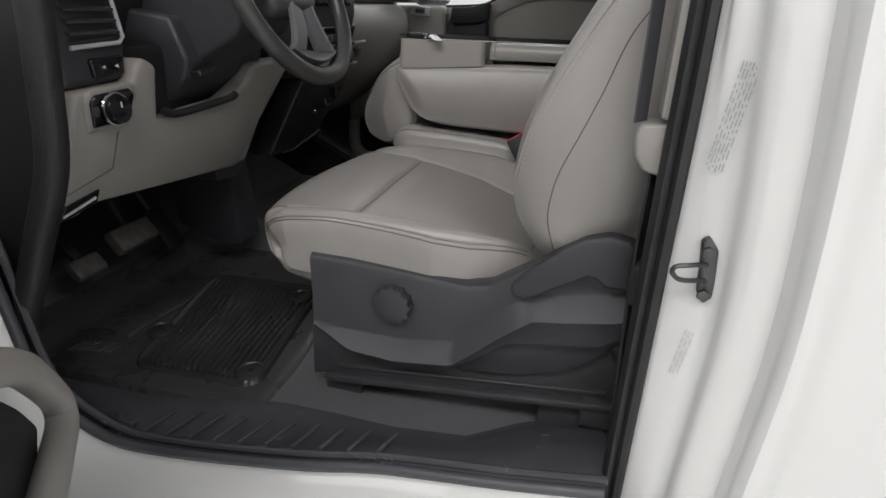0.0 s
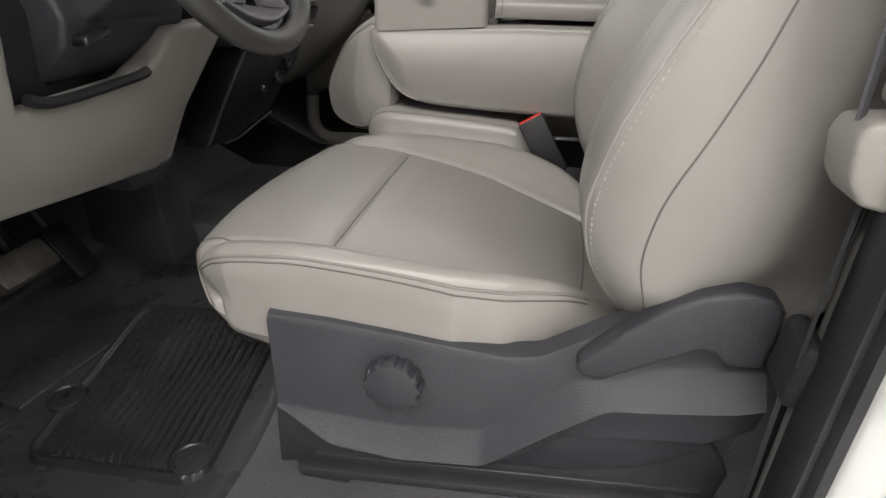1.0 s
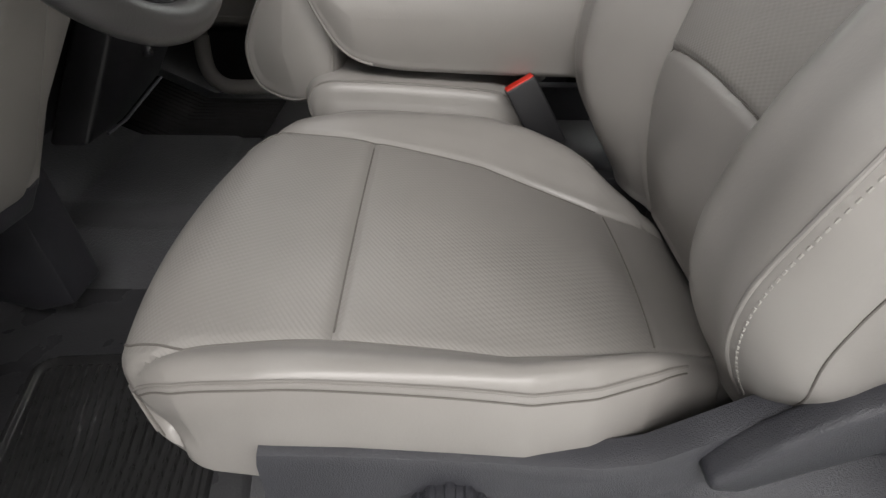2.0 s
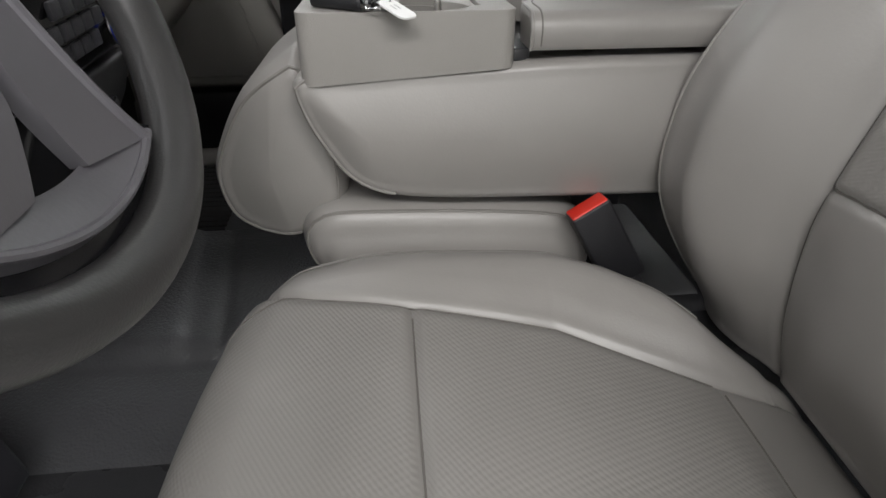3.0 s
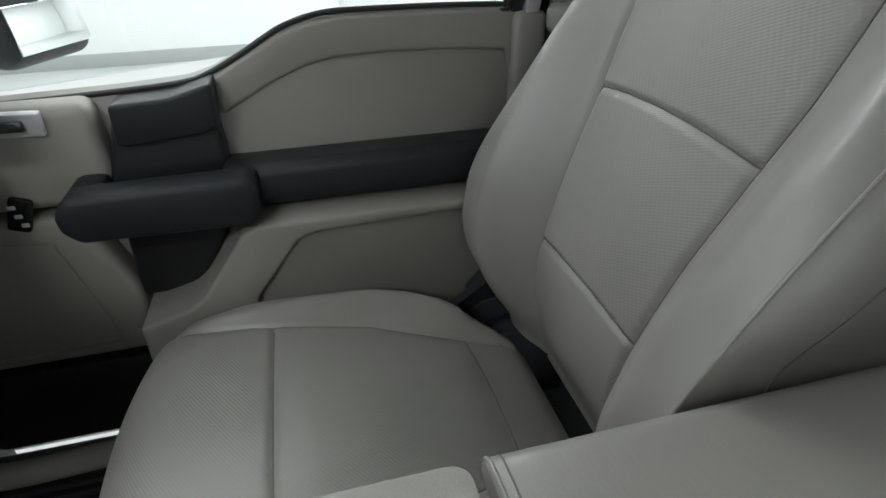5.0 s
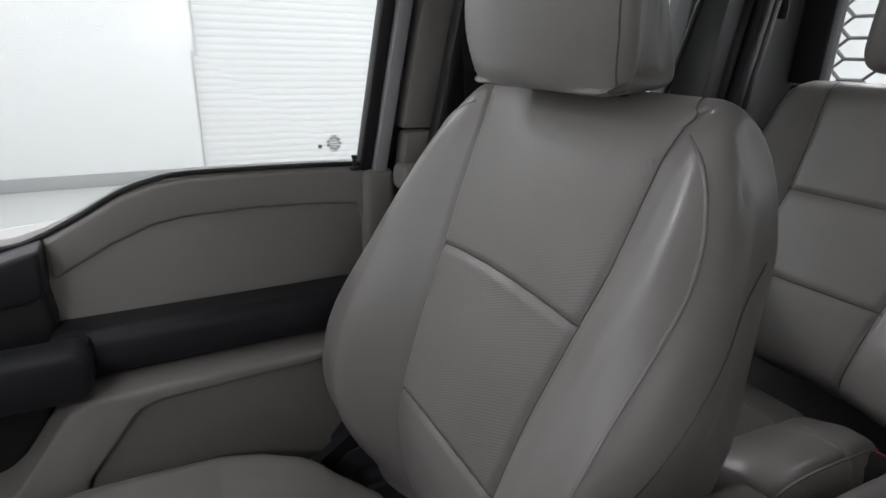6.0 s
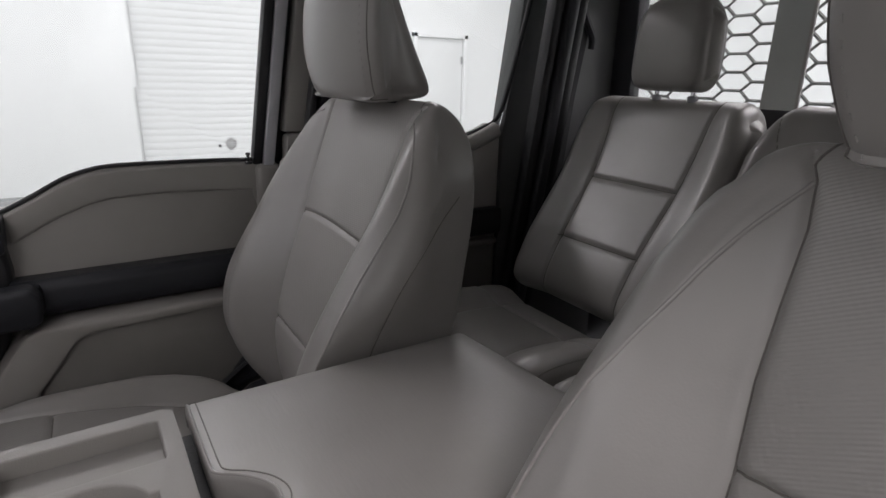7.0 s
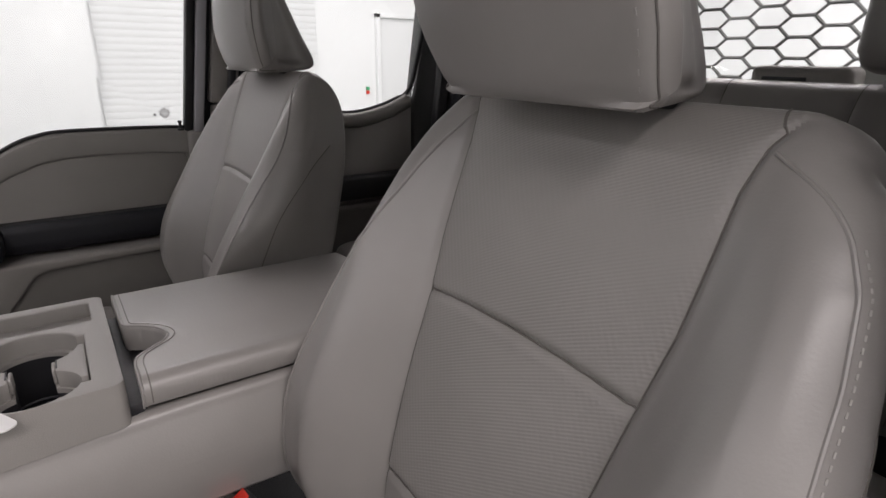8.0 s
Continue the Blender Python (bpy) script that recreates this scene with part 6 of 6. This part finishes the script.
# honeycomb rack behind the rear window
rack = thing("cab_guard_rack", "grey steel honeycomb cab guard behind the rear window", "cab guard")
HH, BAR = 0.050, 0.0070
bars, seen_ = [], set()
PIT = 0.080
for c in range(24):
    for r in range(15):
        cy, cz = -0.50 + c * PIT, 0.84 + r * HH + (HH / 2 if c % 2 else 0)
        cor = [(cy - 0.054, cz), (cy - 0.027, cz + HH / 2), (cy + 0.027, cz + HH / 2), (cy + 0.054, cz), (cy + 0.027, cz - HH / 2), (cy - 0.027, cz - HH / 2)]
        for k in range(6):
            a, b = cor[k], cor[(k + 1) % 6]
            key = tuple(sorted(((round(a[0], 2), round(a[1], 2)), (round(b[0], 2), round(b[1], 2)))))
            if key in seen_:
                continue
            seen_.add(key)
            bars.append(tube([(1.66, a[0], a[1]), (1.66, b[0], b[1])], BAR * 0.62, 4))
part("mesh_panel", join(*bars), rack_steel, rack, "honeycomb mesh panel", smooth=False, kind="stuff")
for z in (0.80, 1.62):
    part("frame_rail", rbox((1.665, 0.42, z), (0.05, 1.9, 0.05), 0.008), rack_steel, rack)
for y in (-0.56, 1.42):
    part("frame_post", rbox((1.665, y, 0.95), (0.05, 0.05, 1.40), 0.008), rack_steel, rack)
structure("cargo_bed", rbox((2.75, 0.42, 0.30), (2.1, 1.9, 0.05), 0.01), white_paint, "white painted cargo bed behind the cab", "cargo bed")

# ---- rear bench ----
RBACK = [(1.030, 0.462), (1.028, 0.51), (1.075, 0.598), (1.125, 0.672), (1.174, 0.745), (1.215, 0.83), (1.245, 0.905), (1.270, 0.938), (1.310, 0.945), (1.345, 0.91), (1.34, 0.80), (1.27, 0.60), (1.19, 0.44), (1.09, 0.428)]


def rear_seat(name, label, yc, half, seams):
    seat = thing(name, label, "car seat", "rear seats", place=(0, yc, 0))

    def disp(x, z, y, nx, nz, f):
        front = smooth01(0.1, 0.6, -nx)
        g = 0.0
        near = 1e3
        for s0 in seams:
            d = np.abs(y - s0 * np.interp(z, (0.42, 0.6, 0.75, 0.95), (0.9, 0.93, 1.0, 1.12)))
            g = g + groove(d, 0.006, 0.005) * front
            near = np.minimum(near, d)
        lim = max(abs(s) for s in seams)
        inside = smooth01(lim + 0.002, lim - 0.006, np.abs(y) / np.interp(z, (0.42, 0.6, 0.75, 0.95), (0.9, 0.93, 1.0, 1.12)))
        g = g + (groove(z - 0.745, 0.006, 0.005) + groove(z - 0.600, 0.006, 0.005)) * inside * front
        bol = 0.022 * smooth01(lim * 0.95, lim + 0.08, np.abs(y)) * front * (0.4 + 0.6 * f)
        return -bol + g, 0.0 * z

    geo, G, cols = pillow(RBACK, 0, lambda x, z: half * float(np.interp(z, (0.42, 0.6, 0.85, 0.94), (0.96, 1.0, 1.0, 0.93))), 0.035, [(1.10, 0.47), (1.18, 0.62), (1.27, 0.84), (1.285, 0.885)], disp, n=200, m=90, k=8)
    bk = part("backrest", geo, leather, seat, "taupe leather rear backrest")
    mid = G.shape[1] // 2
    fr = run((G[:, mid, 2] > 0.47) & (G[:, mid, 0] < np.interp(G[:, mid, 2], (0.42, 0.95), (1.06, 1.30))))
    inner = [j for j, q in enumerate(cols) if q[1] == "f" and -1.01 * max(abs(s) for s in seams) < G[fr[len(fr) // 2], j, 1] < 1.01 * max(abs(s) for s in seams)]
    for zz in (0.745, 0.600):
        part("seam", tube(contour(G, inner[0], inner[-1], fr, 2, lambda y: zz + 0 * y), 0.0012, 5), seam_shade, bk)
    for s0 in seams:
        ln = []
        for i in fr:
            yy = s0 * float(np.interp(G[i, mid, 2], (0.42, 0.6, 0.75, 0.95), (0.9, 0.93, 1.0, 1.12)))
            ln.append([np.interp(yy, G[i, 12:-12, 1], G[i, 12:-12, d]) for d in range(3)])
        part("seam", tube(ln[::2], 0.0012, 5), seam_shade, bk)
    return seat


def rear_cushion(seat, yc, half, seams):
    prof = [(0.70, 0.40), (0.695, 0.43), (0.72, 0.452), (0.78, 0.458), (0.88, 0.450), (0.945, 0.441), (0.975, 0.425), (0.980, 0.39), (0.95, 0.36), (0.75, 0.36)]

    def disp(x, z, y, nx, nz, f):
        top = smooth01(0.2, 0.8, nz)
        g = groove(x - 0.885, 0.005, 0.006) * top
        for s0 in seams:
            g = g + groove(np.abs(y - s0), 0.005, 0.006) * top
        lim = max(abs(s) for s in seams)
        return 0.0 * g, 0.018 * smooth01(lim, lim + 0.07, np.abs(y)) * top - g

    geo, G, cols = pillow(prof, yc, lambda x, z: half, 0.03, [(0.75, 0.405), (0.93, 0.395)], disp, n=120, m=70, k=8)
    part("cushion", geo, leather, seat, "taupe leather rear cushion")
    j = column(cols, -1, "r", 45)
    part("seam_piping", tube(G[::2, j], 0.002, 6, closed=True), piping_mat, seat)


def rear_headrest(seat, yc):
    prof = [(1.238, 0.970), (1.222, 1.0), (1.222, 1.08), (1.238, 1.15), (1.275, 1.172), (1.315, 1.15), (1.328, 1.08), (1.322, 1.0), (1.30, 0.966)]
    geo, G, cols = pillow(prof, yc, lambda x, z: float(np.interp(z, (0.96, 1.0, 1.12, 1.17), (0.090, 0.097, 0.094, 0.080))), 0.026, [(1.275, 1.01), (1.275, 1.12)], None, n=90, m=24, k=8)
    part("headrest", geo, leather, seat, "taupe leather rear headrest")
    for s in (-0.05, 0.05):
        part("headrest_post", cyl((1.285, yc + s, 0.955), (0, 0, 1), 0.0055, 0.05, 12), chrome, seat)
        part("post_guide", cyl((1.285, yc + s, 0.948), (0, 0, 1), 0.012, 0.014, 14, 0.003), frame_paint, seat)


rs = rear_seat("rear_bench", "taupe leather rear seat on the passenger side with headrest", 0.868, 0.235, (-0.13, 0.125))
rear_cushion(rs, 0.0, 0.225, (-0.11, 0.11))
rear_headrest(rs, -0.012)
part("seat_base", rbox((0.92, 0, 0.23), (0.34, 0.40, 0.26), 0.01), black_plastic, rs)
rs2 = rear_seat("rear_bench", "taupe leather two-place rear bench behind the driver", 0.135, 0.49, (-0.30, -0.05, 0.17, 0.40))
rear_cushion(rs2, 0.0, 0.485, (-0.36, -0.12, 0.14, 0.38))
rear_headrest(rs2, -0.14)
part("seat_base", rbox((0.92, 0, 0.23), (0.34, 0.90, 0.26), 0.01), black_plastic, rs2)
bg_ = part("belt_guide", rbox((1.345, 0.075, 0.945), (0.07, 0.19, 0.06), 0.016, 4), taupe_plastic, rs2, "taupe shoulder belt guide")
part("guide_slot", rbox((1.309, 0.10, 0.948), (0.004, 0.085, 0.012), 0.002), black_plastic, bg_)
part("webbing", strip([(1.306, 0.065, 0.948), (1.285, 0.060, 0.93), (1.262, 0.055, 0.90)], [(1.306, 0.110, 0.948), (1.285, 0.105, 0.93), (1.262, 0.100, 0.90)], 0.003), webbing, bg_)
buckle("seat_buckle", (0.945, 0.640, 0.432), (6, 40, 20), "black rear belt buckle lying between the rear cushions")
rk = thing("rear_belt_stalks", "black rear belt anchors bunched between the rear seats", "seat belt")
part("webbing", strip([(1.02, 0.620, 0.44), (1.075, 0.622, 0.50), (1.12, 0.625, 0.53)], [(1.03, 0.668, 0.44), (1.085, 0.668, 0.50), (1.13, 0.668, 0.53)], 0.02), webbing, rk)
part("anchor", rbox((1.000, 0.605, 0.478), (0.030, 0.050, 0.135), 0.008, 3, turn=Matrix.Rotation(0.15, 4, "Y")), black_plastic, rk)
part("anchor", rbox((1.030, 0.575, 0.470), (0.028, 0.040, 0.110), 0.008, 3, turn=Matrix.Rotation(-0.2, 4, "Y")), black_plastic, rk)

# ---- open driver's door ----
dd = thing("driver_door", "open driver door with taupe and black inner panel", "car door", place=(-0.65, -0.455, 0))
dd.rotation_euler = Euler((0, 0, radians(-45)))
part("panel", rbox((0.55, 0.03, 0.38), (1.02, 0.06, 0.66), 0.012), black_plastic, dd, "black inner door panel")
part("outer_skin", rbox((0.53, -0.05, 0.30), (1.08, 0.05, 0.86), 0.02), white_paint, dd)
part("pocket_body", prism([(0.565, 0.385), (0.60, 0.43), (0.64, 0.47), (0.70, 0.51), (1.0, 0.54), (1.0, 0.34), (0.68, 0.385), (0.60, 0.372)], "y", 0.05, 0.236, 0.008, 2), black_plastic, dd, "black lined door pocket")
part("upper_strip", prism([(0.545, 0.66), (0.600, 0.545), (0.632, 0.505), (0.70, 0.56), (0.72, 0.68)], "y", 0.17, 0.245, 0.010, 3), taupe_plastic, dd)
part("pocket_rim", tube(catmull([(0.80, 0.25, 0.565), (0.72, 0.25, 0.535), (0.671, 0.25, 0.509), (0.629, 0.25, 0.480), (0.592, 0.25, 0.444), (0.558, 0.25, 0.405), (0.546, 0.25, 0.382), (0.560, 0.25, 0.372), (0.600, 0.25, 0.379), (0.64, 0.25, 0.387), (0.72, 0.25, 0.402), (0.85, 0.25, 0.425)], 70, False), 0.0135, 12), taupe_plastic, dd, "taupe pocket rim")
seal_f = thing("door_seal", "black rubber weather strip round the front of the door opening", "door seal", kind="structure")
part("seal", tube(catmull([(-0.262, -0.415, 0.90), (-0.285, -0.418, 0.74), (-0.300, -0.42, 0.63), (-0.325, -0.42, 0.52), (-0.395, -0.42, 0.39), (-0.474, -0.425, 0.228), (-0.485, -0.435, 0.13), (-0.44, -0.440, 0.075), (-0.35, -0.438, 0.074)], 60, False), 0.020, 10), seal_rubber, seal_f)
part("seal_carrier", strip(catmull([(-0.30, -0.40, 0.90), (-0.335, -0.40, 0.63), (-0.36, -0.40, 0.52), (-0.43, -0.405, 0.39), (-0.51, -0.41, 0.228), (-0.52, -0.42, 0.10)], 40, False), catmull([(-0.60, -0.405, 0.90), (-0.60, -0.405, 0.63), (-0.60, -0.405, 0.52), (-0.61, -0.41, 0.39), (-0.62, -0.415, 0.228), (-0.62, -0.425, 0.10)], 40, False), 0.01), black_plastic, seal_f)
